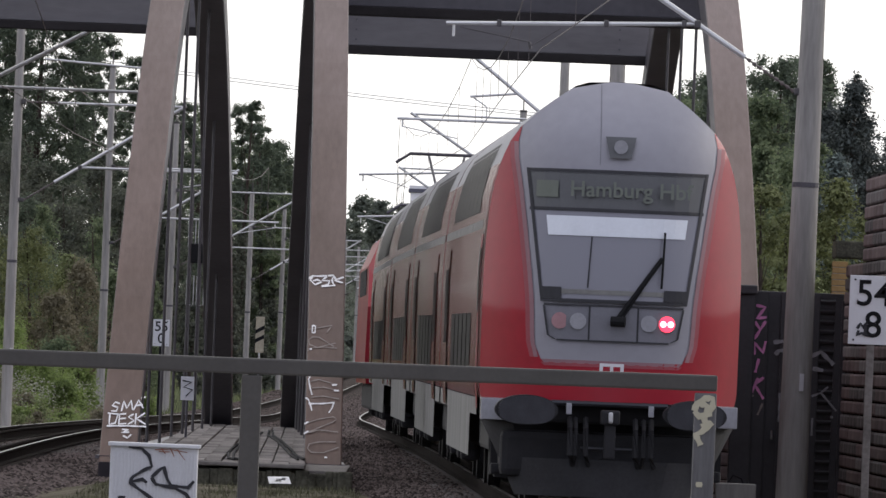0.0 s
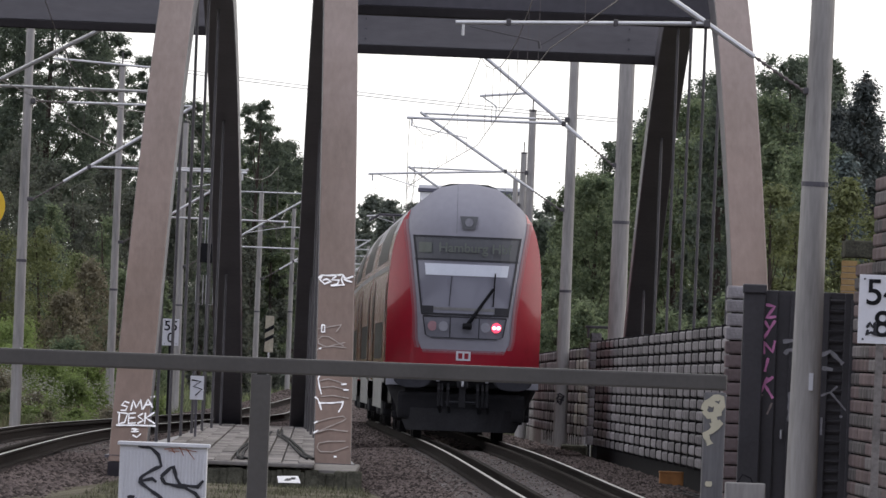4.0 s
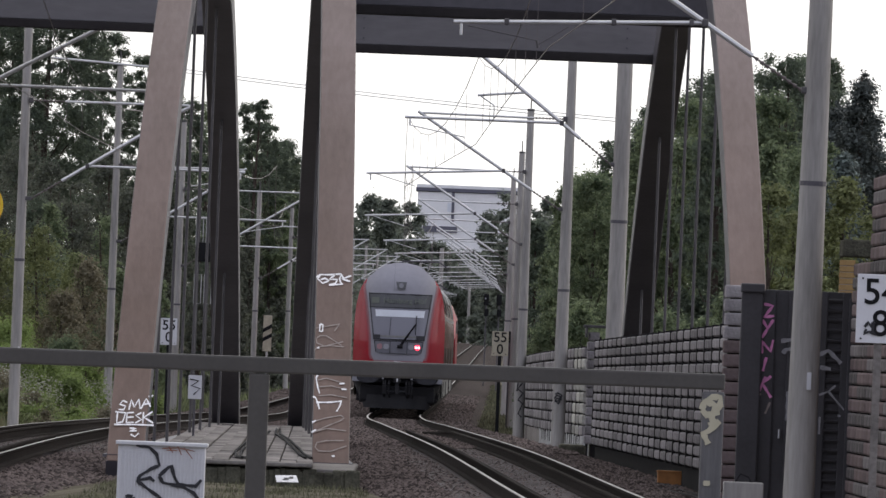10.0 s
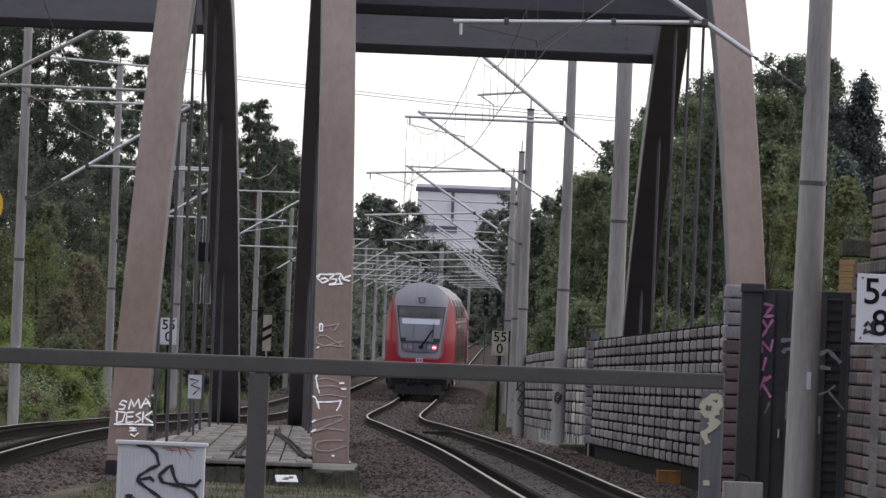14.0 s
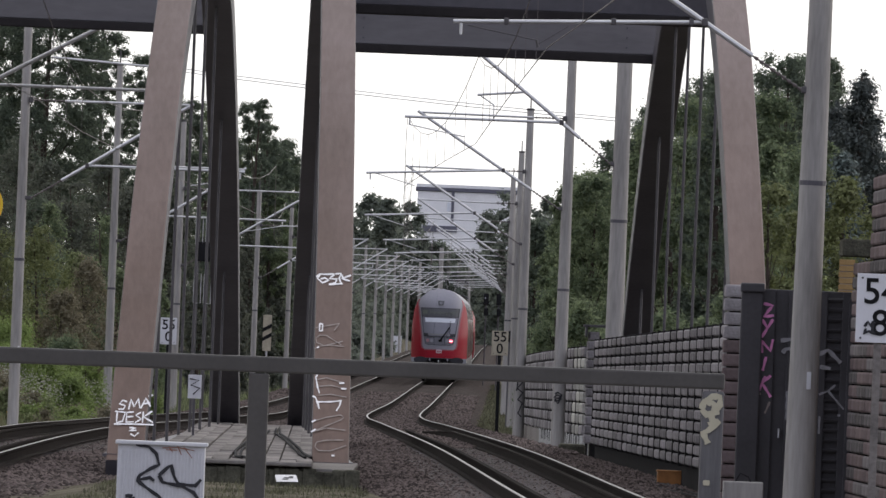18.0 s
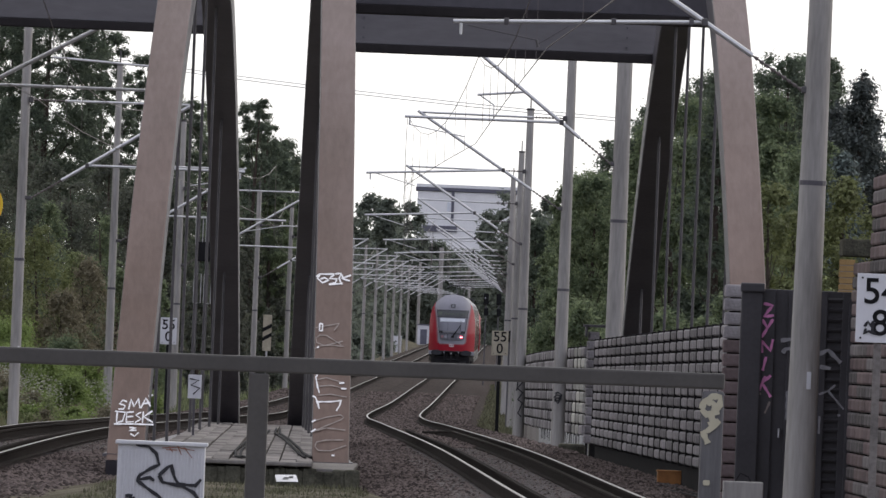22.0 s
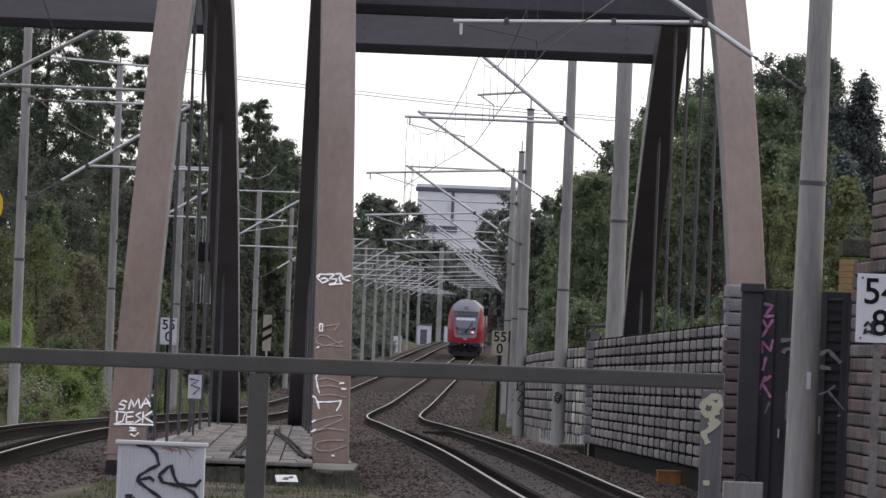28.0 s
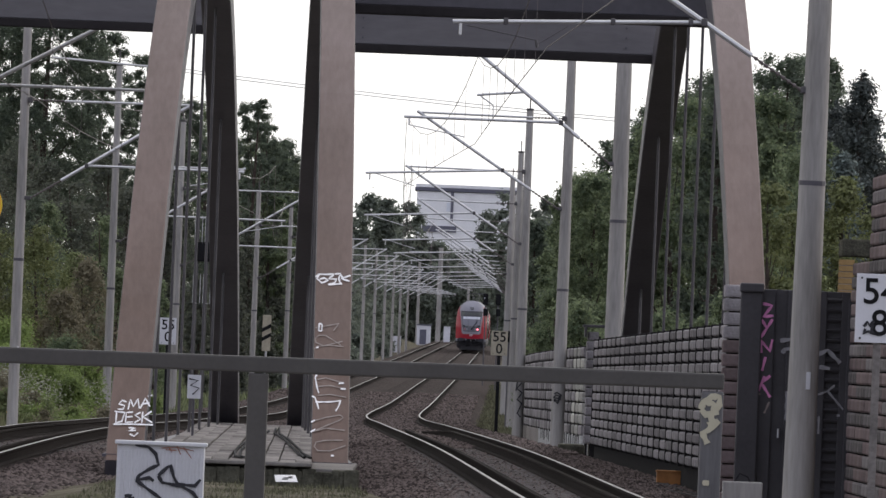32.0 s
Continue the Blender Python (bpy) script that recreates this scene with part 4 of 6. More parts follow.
def coach_body(v, length, front):
    for side in (-1, 1):
        part("body_side", body_shell(front, length, 1.18, 3.72, side), M_sidered, v, "dusty red coach side with dark reflections put into its colour", smooth=True)
    part("roof", body_shell(front, length, 3.72, 4.63), M_roof, v, "grey coach roof", smooth=True)
    end = [(x, z) for x, z in half_profile()] + [(-x, z) for x, z in reversed(half_profile()[:-1])]
    part("end_wall", Shape().plate(end, length - 0.06, 0.05), M_sidered, v)
    part("gangway", Shape().box(0, length + 0.15, 2.2, 1.5, 0.34, 2.6, 0.1), M_rubber, v, "black rubber gangway")
    part("underframe", Shape().box(0, length / 2, 0.78, 2.5, length - 1.4, 0.36, 0.05), M_under, v)


def build_control_car():
    v = thing("control_car", "red double-deck control car with a sloped grey cab front", "train car", group="cars of the train")
    length = 27.0
    for side in (-1, 1):
        part("body_side", body_shell(nose_y, length, 1.18, 3.72, side), M_sidered, v, "dusty red coach side with dark reflections put into its colour", smooth=True)
        part("cab_corner", body_shell(lambda x, z: nose_y(x, z) - 0.004, 2.2, 1.2, 3.7, side), M_red, v, "bright red cab corner", smooth=True)
    part("roof", body_shell(nose_y, length, 3.72, 4.63), M_roof, v, "grey coach roof", smooth=True)
    zs = steps(1.18, 4.625, 44)
    part("cab_front", nose_patch([(z, -half_width(z), half_width(z)) for z in zs], 0.0, 24, 1), M_grey, v, "grey sloped cab front and roof", smooth=True)
    mask = curve_through([(1.5, 0.0), (1.57, 0.6), (1.62, 0.76), (1.72, 0.82), (2.3, 0.86), (3.4, 1.0), (3.9, 1.075), (4.12, 1.035)])
    red_rows = steps(1.62, 4.12, 16)
    for sgn in (-1, 1):
        part("red_corner", nose_patch([(z, sgn * half_width(z), sgn * min(mask(z), half_width(z) - 0.002)) for z in red_rows], 0.008, 6, 2), M_red, v, "bright red front corner", smooth=True)
    # road dust softens the border between the red and the grey
    for k, mat in enumerate((M_dust_a, M_dust_b)):
        for sgn in (-1, 1):
            part("dusty_edge", nose_patch([(z, sgn * min(mask(z) + 0.045 * k, half_width(z) - 0.003), sgn * min(mask(z) + 0.045 * (k + 1), half_width(z) - 0.002)) for z in steps(1.64, 3.95, 14)],
                                          0.011, 2, 2), mat, v, "dust along the border of the red corner", smooth=True)
        part("dusty_edge", nose_patch([(1.585 - 0.03 * k, -0.72, 0.72), (1.622 - 0.03 * k, -0.76, 0.76)], 0.011, 12, 1), mat, v, "dust along the border of the red corner", smooth=True)
    part("red_apron", nose_patch([(z, -half_width(z), half_width(z)) for z in steps(1.185, 1.622, 5)], 0.008, 20, 1), M_red, v, "bright red lower front", smooth=True)
    screen = part("windscreen", nose_patch([(2.26, -0.77, 0.77), (3.235, -0.92, 0.92)], 0.03, 16, 8), M_screen, v, "dark windscreen", smooth=True)
    fr = Shape()
    for z, w in ((2.26, 0.78), (3.235, 0.935), (3.65, 0.955)):
        fr.add(*(lambda p: (p.v, p.f))(nose_patch([(z - 0.018, -w, w), (z + 0.018, -w, w)], 0.04, 12, 1)))
    for sgn in (-1, 1):
        lo, hi = sgn * 0.77, sgn * 0.965
        fr.add(*(lambda p: (p.v, p.f))(nose_patch([(2.24, lo - 0.016, lo + 0.016), (3.67, hi - 0.016, hi + 0.016)], 0.04, 1, 12)))
    part("window_frame", fr, M_rubber, screen)
    part("sun_blind", nose_patch([(2.955, -0.73, 0.74), (3.165, -0.755, 0.765)], 0.042, 12, 3), M_blind, screen, "pale sun blind behind the glass")
    cab = Shape()
    for quad in (((2.33, -0.63, 0.58), (2.38, -0.63, 0.58)),):
        cab.add(*(lambda p: (p.v, p.f))(nose_patch(quad, 0.04, 10, 2)))
    part("cab_pillar", nose_patch([(2.4, -0.30, -0.285), (2.95, -0.27, -0.255)], 0.041, 1, 6), M_rubber, screen)
    part("desk_edge", cab, M_skirt, screen, "pale edge of the driver's desk")
    for a, b in ((-0.79, -0.57), (0.53, 0.79)):
        part("corner_plate", nose_patch([(2.28, a, b), (2.4, a, b)], 0.043, 4, 2), M_rubber, screen)
    board = part("destination_display", nose_patch([(3.25, -0.92, 0.92), (3.63, -0.945, 0.945)], 0.03, 12, 5), M_display, v, "unlit destination display")
    txt = bpy.data.curves.new("display_text", "FONT")
    txt.body, txt.size, txt.align_x, txt.align_y, txt.extrude, txt.offset = "Hamburg Hbf", 0.238, "LEFT", "CENTER", 0.002, 0.003
    tob = new("display_text_source", txt)
    dg = bpy.context.evaluated_depsgraph_get()
    tme = bpy.data.meshes.new_from_object(tob.evaluated_get(dg))
    bpy.data.objects.remove(tob)
    tme.materials.clear()
    tme.materials.append(M_amber)
    t2 = part("display_text", tme, None, board, "pale dot-matrix letters")
    t2.matrix_basis = pose(-0.52, nose_y(0, 3.45) - 0.065, 3.45, rx=78)
    part("line_number", nose_patch([(3.36, -0.87, -0.64), (3.54, -0.87, -0.64)], 0.05, 4, 2), M_amber, board, "line number field")
    panel = part("lamp_panel", nose_patch([(1.84, -0.60, 0.60), (1.87, -0.69, 0.69), (2.2, -0.745, 0.745)], 0.024, 14, 4), M_panel, v, "dark grey lamp panel", smooth=True)
    part("centre_cover", nose_patch([(1.84, -0.25, 0.25), (2.2, -0.25, 0.25)], 0.032, 6, 4), M_panel, panel, "grey cover between the lamps")
    seams = [[(2.2, -0.75, 0.75), (2.222, -0.75, 0.75)], [(1.825, -0.6, 0.6), (1.842, -0.6, 0.6)]]
    for x in (-0.26, 0.26):
        seams.append([(1.84, x - 0.01, x + 0.01), (2.2, x - 0.01, x + 0.01)])
    for x in (-1, 1):
        seams.append([(1.84, x * 0.61, x * 0.63), (1.88, x * 0.685, x * 0.705), (2.2, x * 0.74, x * 0.76)])
    for k, rows in enumerate(seams):
        part("seam", nose_patch(rows, 0.037, 12 if k < 2 else 1, 1 if k < 2 else 6), M_rubber, panel)
    for x, mat in ((-0.575, M_lens), (-0.38, M_lens), (0.38, M_lens), (0.575, M_tail)):
        lamp = part("lamp", Shape().rod((x, nose_y(x, 2.04) + 0.02, 2.04), (x, nose_y(x, 2.04) - 0.05, 2.04), 0.088, n=24), M_redlens if x < -0.5 else M_lens, panel, "round lamp housing", smooth=True)
        if mat is M_tail:
            part("tail_light", Shape().rod((x, nose_y(x, 2.04) - 0.05, 2.04), (x, nose_y(x, 2.04) - 0.062, 2.04), 0.086, n=24), M_tail, panel, "lit red tail light")
            for q in (-0.04, 0.04):
                part("tail_light_bulb", Shape().rod((x + q, nose_y(x, 2.04) - 0.06, 2.04), (x + q, nose_y(x, 2.04) - 0.068, 2.04), 0.034, n=16), M_tailcore, panel)
    part("roof_lamp_box", nose_patch([(3.8, -0.1, 0.13), (4.03, -0.15, 0.18)], 0.05, 4, 4), M_display, v, "trapezoid roof lamp housing")
    part("roof_lamp", Shape().rod((0.015, nose_y(0, 3.92), 3.92), (0.015, nose_y(0, 3.92) - 0.09, 3.92), 0.075, n=20), M_lens, v)
    part("roof_seam", nose_patch([(3.72, -0.205, -0.197), (4.6, -0.205, -0.197)], 0.006, 1, 12), M_panel, v, "thin seam down the cab roof")
    wiper = Shape()
    a, b = Vector((0.02, nose_y(0, 2.1) - 0.1, 2.05)), Vector((0.5, nose_y(0.5, 2.75) - 0.09, 2.74))
    wiper.rod(a, b, 0.026).rod(a + Vector((0.05, 0, 0)), b, 0.012)
    wiper.rod((0.5, nose_y(0.5, 2.45) - 0.08, 2.42), (0.52, nose_y(0.5, 3.0) - 0.08, 3.02), 0.012).rod(a - Vector((0.05, 0, 0)), a + Vector((0.1, -0.03, 0)), 0.055)
    part("wiper", wiper, M_black, v, "black windscreen wiper")
    emblem = part("emblem_plate", Shape().box(0.0, nose_y(0, 1.45) - 0.012, 1.515, 0.26, 0.012, 0.165, 0.004), M_white, v, "small white emblem plate")
    part("emblem_bar", Shape().box(-0.055, nose_y(0, 1.45) - 0.02, 1.515, 0.075, 0.006, 0.1).box(0.055, nose_y(0, 1.45) - 0.02, 1.515, 0.075, 0.006, 0.1), M_red, emblem)
    # buffer beam
    part("buffer_beam", Shape().box(0, 0.75, 1.06, 2.5, 0.9, 0.24, 0.04).box(0, 0.9, 0.6, 2.3, 1.2, 0.5, 0.08), M_under, v, "black buffer beam")
    for sgn in (-1, 1):
        oval = [(sgn * 0.9 + 0.3 * math.copysign(abs(math.cos(a)) ** 0.75, math.cos(a)), 1.07 + 0.15 * math.copysign(abs(math.sin(a)) ** 0.75, math.sin(a))) for a in steps(0, 2 * math.pi, 28)[:-1]]
        buffer = part("buffer", Shape().plate(oval, -0.5, 0.06), M_buffer, v, "oval dark buffer plate")
        part("buffer_sleeve", Shape().rod((sgn * 0.9, 0.25, 1.07), (sgn * 0.9, -0.45, 1.07), 0.11), M_under, buffer)
        part("corner_plate", Shape().box(sgn * 1.25, 0.55, 1.065, 0.25, 0.6, 0.23, 0.01), M_lens, v, "pale grey corner plate")
        part("step", Shape().box(sgn * 1.12, 0.9, 0.42, 0.24, 0.4, 0.12, 0.03).box(sgn * 1.2, 0.95, 0.72, 0.08, 0.1, 0.6), M_under, v)
    for x, bend, r in ((-0.42, 0.04, 0.03), (-0.25, 0.04, 0.03), (0.28, 0.04, 0.03), (0.45, 0.04, 0.03), (-0.36, -0.02, 0.024), (0.37, -0.02, 0.024)):
        part("air_hose", Shape().line([(x, 0.08, 1.0), (x, -0.14, 0.89), (x, -0.16, 0.61), (x + bend, -0.02, 0.5)], r), M_under, v, "black rubber air hose")
    part("drawbar", Shape().box(0, -0.15, 1.02, 0.2, 0.5, 0.16, 0.03), M_under, v, "black drawbar housing")
    part("coupling_link", Shape().box(0, -0.3, 0.78, 0.12, 0.1, 0.4, 0.02), M_under, v)
    part("snow_plough", nose_patch([(0.16, -0.98, 0.98), (0.34, -1.06, 1.06), (0.56, -1.12, 1.12)], 0.03, 14, 4), M_plough, v, "dark grey plough blade below the couplings")
    part("cross_pipe", Shape().rod((-0.3, -0.05, 0.68), (0.3, -0.05, 0.68), 0.022).rod((-0.62, 0.0, 1.16), (0.62, 0.0, 1.16), 0.03), M_buffer, v)
    for sgn in (-1, 1):
        part("corner_fairing", nose_patch([(0.5, sgn * 0.98, sgn * 1.13), (0.95, sgn * 1.02, sgn * 1.36)], 0.02, 6, 4), M_plough, v, "dark corner fairing")
        part("cock_plate", Shape().box(sgn * 0.44, -0.08, 1.1, 0.06, 0.03, 0.12, 0.01), M_lens, v, "small pale valve plate")
        rim = [(sgn * 0.9 + 0.34 * math.cos(a), 1.07 + 0.165 * math.sin(a)) for a in steps(0, 2 * math.pi, 28)[:-1]]
        part("buffer_hood", Shape().plate(rim, -0.4, 0.35), M_plough, v, "dark rounded buffer housing")
    part("coupling_hook", Shape().box(0.0, -0.42, 1.02, 0.05, 0.06, 0.12, 0.02), M_galv, v, "worn bright coupling hook")
    end = [(x, z) for x, z in half_profile()] + [(-x, z) for x, z in reversed(half_profile()[:-1])]
    part("end_wall", Shape().plate(end, length - 0.06, 0.05), M_sidered, v)
    part("gangway", Shape().box(0, length + 0.15, 2.2, 1.5, 0.34, 2.6, 0.1), M_rubber, v, "black rubber gangway")
    part("underframe", Shape().box(0, length / 2 + 0.6, 0.78, 2.5, length - 2.4, 0.36, 0.05), M_under, v)
    add_sides(v, 3.4, length - 0.5, (length - 4.4,), [(6.2 + 2.3 * k, 8.44 + 2.3 * k) for k in range(7)], [(7.0 + 2.5 * k, 9.1 + 2.5 * k) for k in range(5)])
    for sgn in (-1, 1):
        cabdoor = part("cab_door", side_strip(2.3, 3.1, 1.05, 2.95, sgn, 0.012), M_red, v, "red cab door")
        part("cab_side_window", side_strip(2.4, 3.0, 2.1, 2.8, sgn, 0.02), M_glass, cabdoor)
    add_bogie(v, 3.9)
    add_bogie(v, length - 3.6)
    return v


def build_coach():
    length = 26.5
    v = thing("passenger_coach", "red double-deck passenger coach with dark window bands", "train car", group="cars of the train")
    coach_body(v, length, lambda x, z: 0.0)
    end = [(x, z) for x, z in half_profile()] + [(-x, z) for x, z in reversed(half_profile()[:-1])]
    part("end_wall", Shape().plate(end, 0.01, 0.05), M_sidered, v)
    add_sides(v, 0.5, length - 0.5, (4.4, length - 4.4), [(5.2 + 2.3 * k, 7.44 + 2.3 * k) for k in range(7)], [(7.0 + 2.55 * k, 9.1 + 2.55 * k) for k in range(5)])
    add_bogie(v, 3.4)
    add_bogie(v, length - 3.4)
    return v


def build_loco():
    length = 18.4
    v = thing("locomotive", "red electric locomotive with a raised pantograph", "locomotive", group="cars of the train")
    prof = [(-1.42, 0.95), (1.42, 0.95), (1.46, 1.3), (1.44, 3.2), (1.2, 3.75), (0.8, 3.95), (-0.8, 3.95), (-1.2, 3.75), (-1.44, 3.2), (-1.46, 1.3)]
    vs = []
    for y, top in ((0.0, 2.4), (0.9, 3.95), (length - 0.9, 3.95), (length, 2.4)):
        vs += [(x, y, min(z, top) if z < 3 else (z if top > 3 else top + (z - 3.2) * 0.2)) for x, z in prof]
    n = len(prof)
    s = Shape().add(vs, [(i * n + k, i * n + (k + 1) % n, (i + 1) * n + (k + 1) % n, (i + 1) * n + k) for i in range(3) for k in range(n)] + [tuple(range(n)), tuple(3 * n + k for k in range(n))])
    part("body", s, M_red, v, "red locomotive body")
    part("roof", Shape().box(0, length / 2, 3.97, 1.9, length - 3.0, 0.14, 0.05), M_roof, v, "grey locomotive roof")
    part("underframe", Shape().box(0, length / 2, 0.7, 2.6, length - 0.6, 0.5, 0.06), M_under, v)
    for sgn in (-1, 1):
        for k in range(5):
            part("vent", Shape().box(sgn * 1.445, 4.2 + 2.3 * k, 2.9, 0.03, 1.7, 0.5, 0.01), M_under, v)
        part("stripe", Shape().box(sgn * 1.462, length / 2, 1.2, 0.012, length - 0.8, 0.16), M_skirt, v)
    part("cab_window", Shape().add([(-1.15, 0.24, 2.75), (1.15, 0.24, 2.75), (1.0, 0.74, 3.6), (-1.0, 0.74, 3.6)], [(0, 1, 2, 3)]), M_glass, v)
    for y, up in ((3.6, True), (length - 3.6, False)):
        h = 1.2 if up else 0.35
        s = Shape()
        s.box(0, y, 4.15, 1.4, 1.5, 0.08, 0.02)
        for sx in (-0.5, 0.5):
            s.rod((sx, y + 0.6, 4.2), (sx * 0.4, y - 0.6, 4.2 + h * 0.5), 0.03).rod((sx * 0.4, y - 0.6, 4.2 + h * 0.5), (sx * 0.7, y + 0.2, 4.2 + h), 0.025)
        for q in (-0.2, 0.2):
            s.line([(-0.97, y + 0.2 + q, 4.02 + h), (-0.7, y + 0.2 + q, 4.2 + h), (0.7, y + 0.2 + q, 4.2 + h), (0.97, y + 0.2 + q, 4.02 + h)], 0.03)
        part("pantograph", s, M_beam, v, "raised pantograph" if up else "folded pantograph")
    add_bogie(v, 3.8)
    add_bogie(v, length - 3.8)
    return v


control_car = build_control_car()
coach = build_coach()
coaches = [coach] + [copy_thing(coach, Matrix()) for k in range(2)]
loco = build_loco()

run = curve_through([(0, 140), (1, 163), (3, 210), (6, 287.3), (8, 342), (10, 399.5), (13, 490), (17, 616), (20, 722), (23, 832), (25, 908), (28, 1026), (32, 1183)])


def motions():
    """The train leaves along the main track, each car turned by its two bogies."""
    start = 0.0
    for car, length, a, b in [(control_car, 27.0, 3.9, 23.4)] + [(c, 26.5, 3.4, 23.1) for c in coaches] + [(loco, 18.4, 3.8, 14.6)]:
        rows = []
        for k in range(65):
            t = k * 0.5
            y = run(t) + start
            pa = Vector((track_x(y + a), y + a, track_z(y + a)))
            pb = Vector((track_x(y + b), y + b, track_z(y + b)))
            way = (pb - pa).normalized()
            turn = math.degrees(math.atan2(-way.x, way.y))
            tilt = math.degrees(math.asin(way.z))
            p = pa - way * a
            rows.append((t, pose(p.x, p.y, p.z, rx=tilt, rz=turn)))
        walk(car, rows)
        start += length + 0.3


# ---- trees and bushes ----
def leaf_mesh(name, clumps, per, size, mat, seed, droop=0.0):
    """Leaves as small pointed blades in round clumps: clumps are (x, y, z, radius)."""
    rng = np.random.default_rng(seed)
    cs = np.array(clumps)
    n = len(cs) * per
    d = rng.normal(size=(n, 3))
    d /= np.linalg.norm(d, axis=1, keepdims=True) + 1e-9
    rad = rng.uniform(0.02, 1.0, (n, 1)) ** 0.55 * rng.uniform(0.6, 1.75, (n, 1)) * np.repeat(cs[:, 3], per)[:, None]
    flat = np.repeat(rng.uniform(0.6, 1.0, len(cs)), per)[:, None]
    p = np.repeat(cs[:, :3], per, axis=0) + d * rad * np.concatenate([np.ones((n, 2)), flat], axis=1)
    p[:, 2] -= droop * rng.uniform(0, 1, n) ** 2
    # leaf blades face outwards and up, like shingles
    face = d * 0.8 + np.array((0, 0, 0.7)) + rng.normal(size=(n, 3)) * 0.55
    u = np.cross(face, rng.normal(size=(n, 3)))
    u /= np.linalg.norm(u, axis=1, keepdims=True) + 1e-9
    w = np.cross(u, face)
    w /= np.linalg.norm(w, axis=1, keepdims=True) + 1e-9
    s = size * rng.uniform(0.5, 1.3, (n, 1))
    tri = np.stack([p - u * s * 0.7 - w * s * 0.5, p + u * s, p - u * s * 0.7 + w * s * 0.5], axis=1).reshape(-1, 3)
    me = bpy.data.meshes.new(name)
    me.vertices.add(3 * n)
    me.vertices.foreach_set("co", tri.astype(np.float32).ravel())
    me.loops.add(3 * n)
    me.loops.foreach_set("vertex_index", np.arange(3 * n, dtype=np.int32))
    me.polygons.add(n)
    me.polygons.foreach_set("loop_start", np.arange(0, 3 * n, 3, dtype=np.int32))
    me.update(calc_edges=True)
    me.materials.append(mat)
    return me


def trunk_shape(height, r, rng, limbs, spread):
    s = Shape()
    bend = rng.uniform(-0.3, 0.3, 2)
    spine = [Vector((bend[0] * q * q, bend[1] * q * q, height * q)) for q in steps(0, 1, 8)]
    for i in range(8):
        s.rod(spine[i], spine[i + 1], r * (1 - 0.11 * i), r * (1 - 0.11 * (i + 1)), 7)
    for k in range(limbs):
        q = rng.uniform(0.3, 0.92)
        base = spine[int(q * 8)]
        ang = rng.uniform(0, 6.283)
        reach = spread * rng.uniform(0.5, 1.0) * (1.15 - q)
        tip = base + Vector((math.cos(ang) * reach, math.sin(ang) * reach, height * rng.uniform(0.06, 0.2)))
        mid = (base + tip) / 2 + Vector((0, 0, -0.05 * height * rng.uniform(0, 1)))
        s.rod(base, mid, r * 0.4 * (1.1 - q), r * 0.25 * (1.1 - q), 5).rod(mid, tip, r * 0.25 * (1.1 - q), 0.01, 5)
    return s


def build_conifer(label, x, y, height, width, mat, seed, per=42, size=0.07):
    """Whorls of drooping branches round a straight stem."""
    rng = np.random.default_rng(seed)
    tree = thing("conifer", label, "tree", pose(x, y, ground_z(x, y) - 0.1), "trees behind the noise barrier")
    part("trunk", trunk_shape(height * 0.98, 0.02 * height + 0.03, rng, 4, 0.3), M_bark, tree, "dark bark")
    cs = [(0, 0, height * 0.99, 0.09), (0, 0, height * 0.97, 0.12)]
    z = height * 0.96
    while z > 0.6:
        reach = width * (1 - z / height) * rng.uniform(0.8, 1.12) + 0.1
        for k in range(7):
            ang = rng.uniform(0, 6.283)
            far = reach * rng.uniform(0.6, 1.1)
            for q in steps(0.35, 1.0, max(2, int(far / 0.28))):
                cs.append((math.cos(ang) * far * q, math.sin(ang) * far * q, z - 0.3 * far * q * q + 0.1 * far * max(0, q - 0.8), 0.1 + 0.1 * (1.1 - q) + 0.03 * width))
        z -= 0.26 + 0.02 * (height - z)
    part("crown", leaf_mesh("crown", cs, per, size, mat, seed, 0.12), None, tree)
    return tree


def build_tree(name, label, x, y, height, width, mat, seed, clumps=70, per=150, size=0.13, low=0.2, shape="round", category="tree", group="", droop=0.0, knot=1.0):
    rng = np.random.default_rng(seed)
    base = ground_z(x, y)
    tree = thing(name, label, category, pose(x, y, base - 0.1), group)
    part("trunk", trunk_shape(height * 0.93, 0.03 * height * 0.45 + 0.03, rng, 16, width), M_bark, tree, "dark bark")
    cs = []
    while len(cs) < clumps:
        q = rng.uniform(low, 1.0)
        if shape == "cone":
            edge = width * (1.03 - q) / (1.03 - low)
        elif shape == "bush":
            edge = width * math.sqrt(max(0.02, 1 - q * q))
        else:
            edge = width * math.sqrt(max(0.03, 1 - ((q - (low + 1) / 2) / ((1 - low) / 2 + 0.03)) ** 2))
        edge *= 0.8 + 0.35 * noise.noise((seed * 3.1, q * 5, 2.0))
        ang, rr = rng.uniform(0, 6.283), math.sqrt(rng.uniform(0.16, 1))
        cr = rng.uniform(0.2, 0.5) * width * knot
        cs.append((math.cos(ang) * rr * edge, math.sin(ang) * rr * edge, q * height - cr * 0.5, cr))
    part("crown", leaf_mesh("crown", cs, per, size, mat, seed, droop), None, tree)
    return tree


DECID = "leafy deciduous tree with a dense dark green crown"
AIRY = "tall dark green tree with an airy crown and sky gaps"
CONIF = "dark blue-green conifer with drooping branches"
BUSH = "dense green bush beside the railway"
YBUSH = "yellow-green bush tinged by autumn"
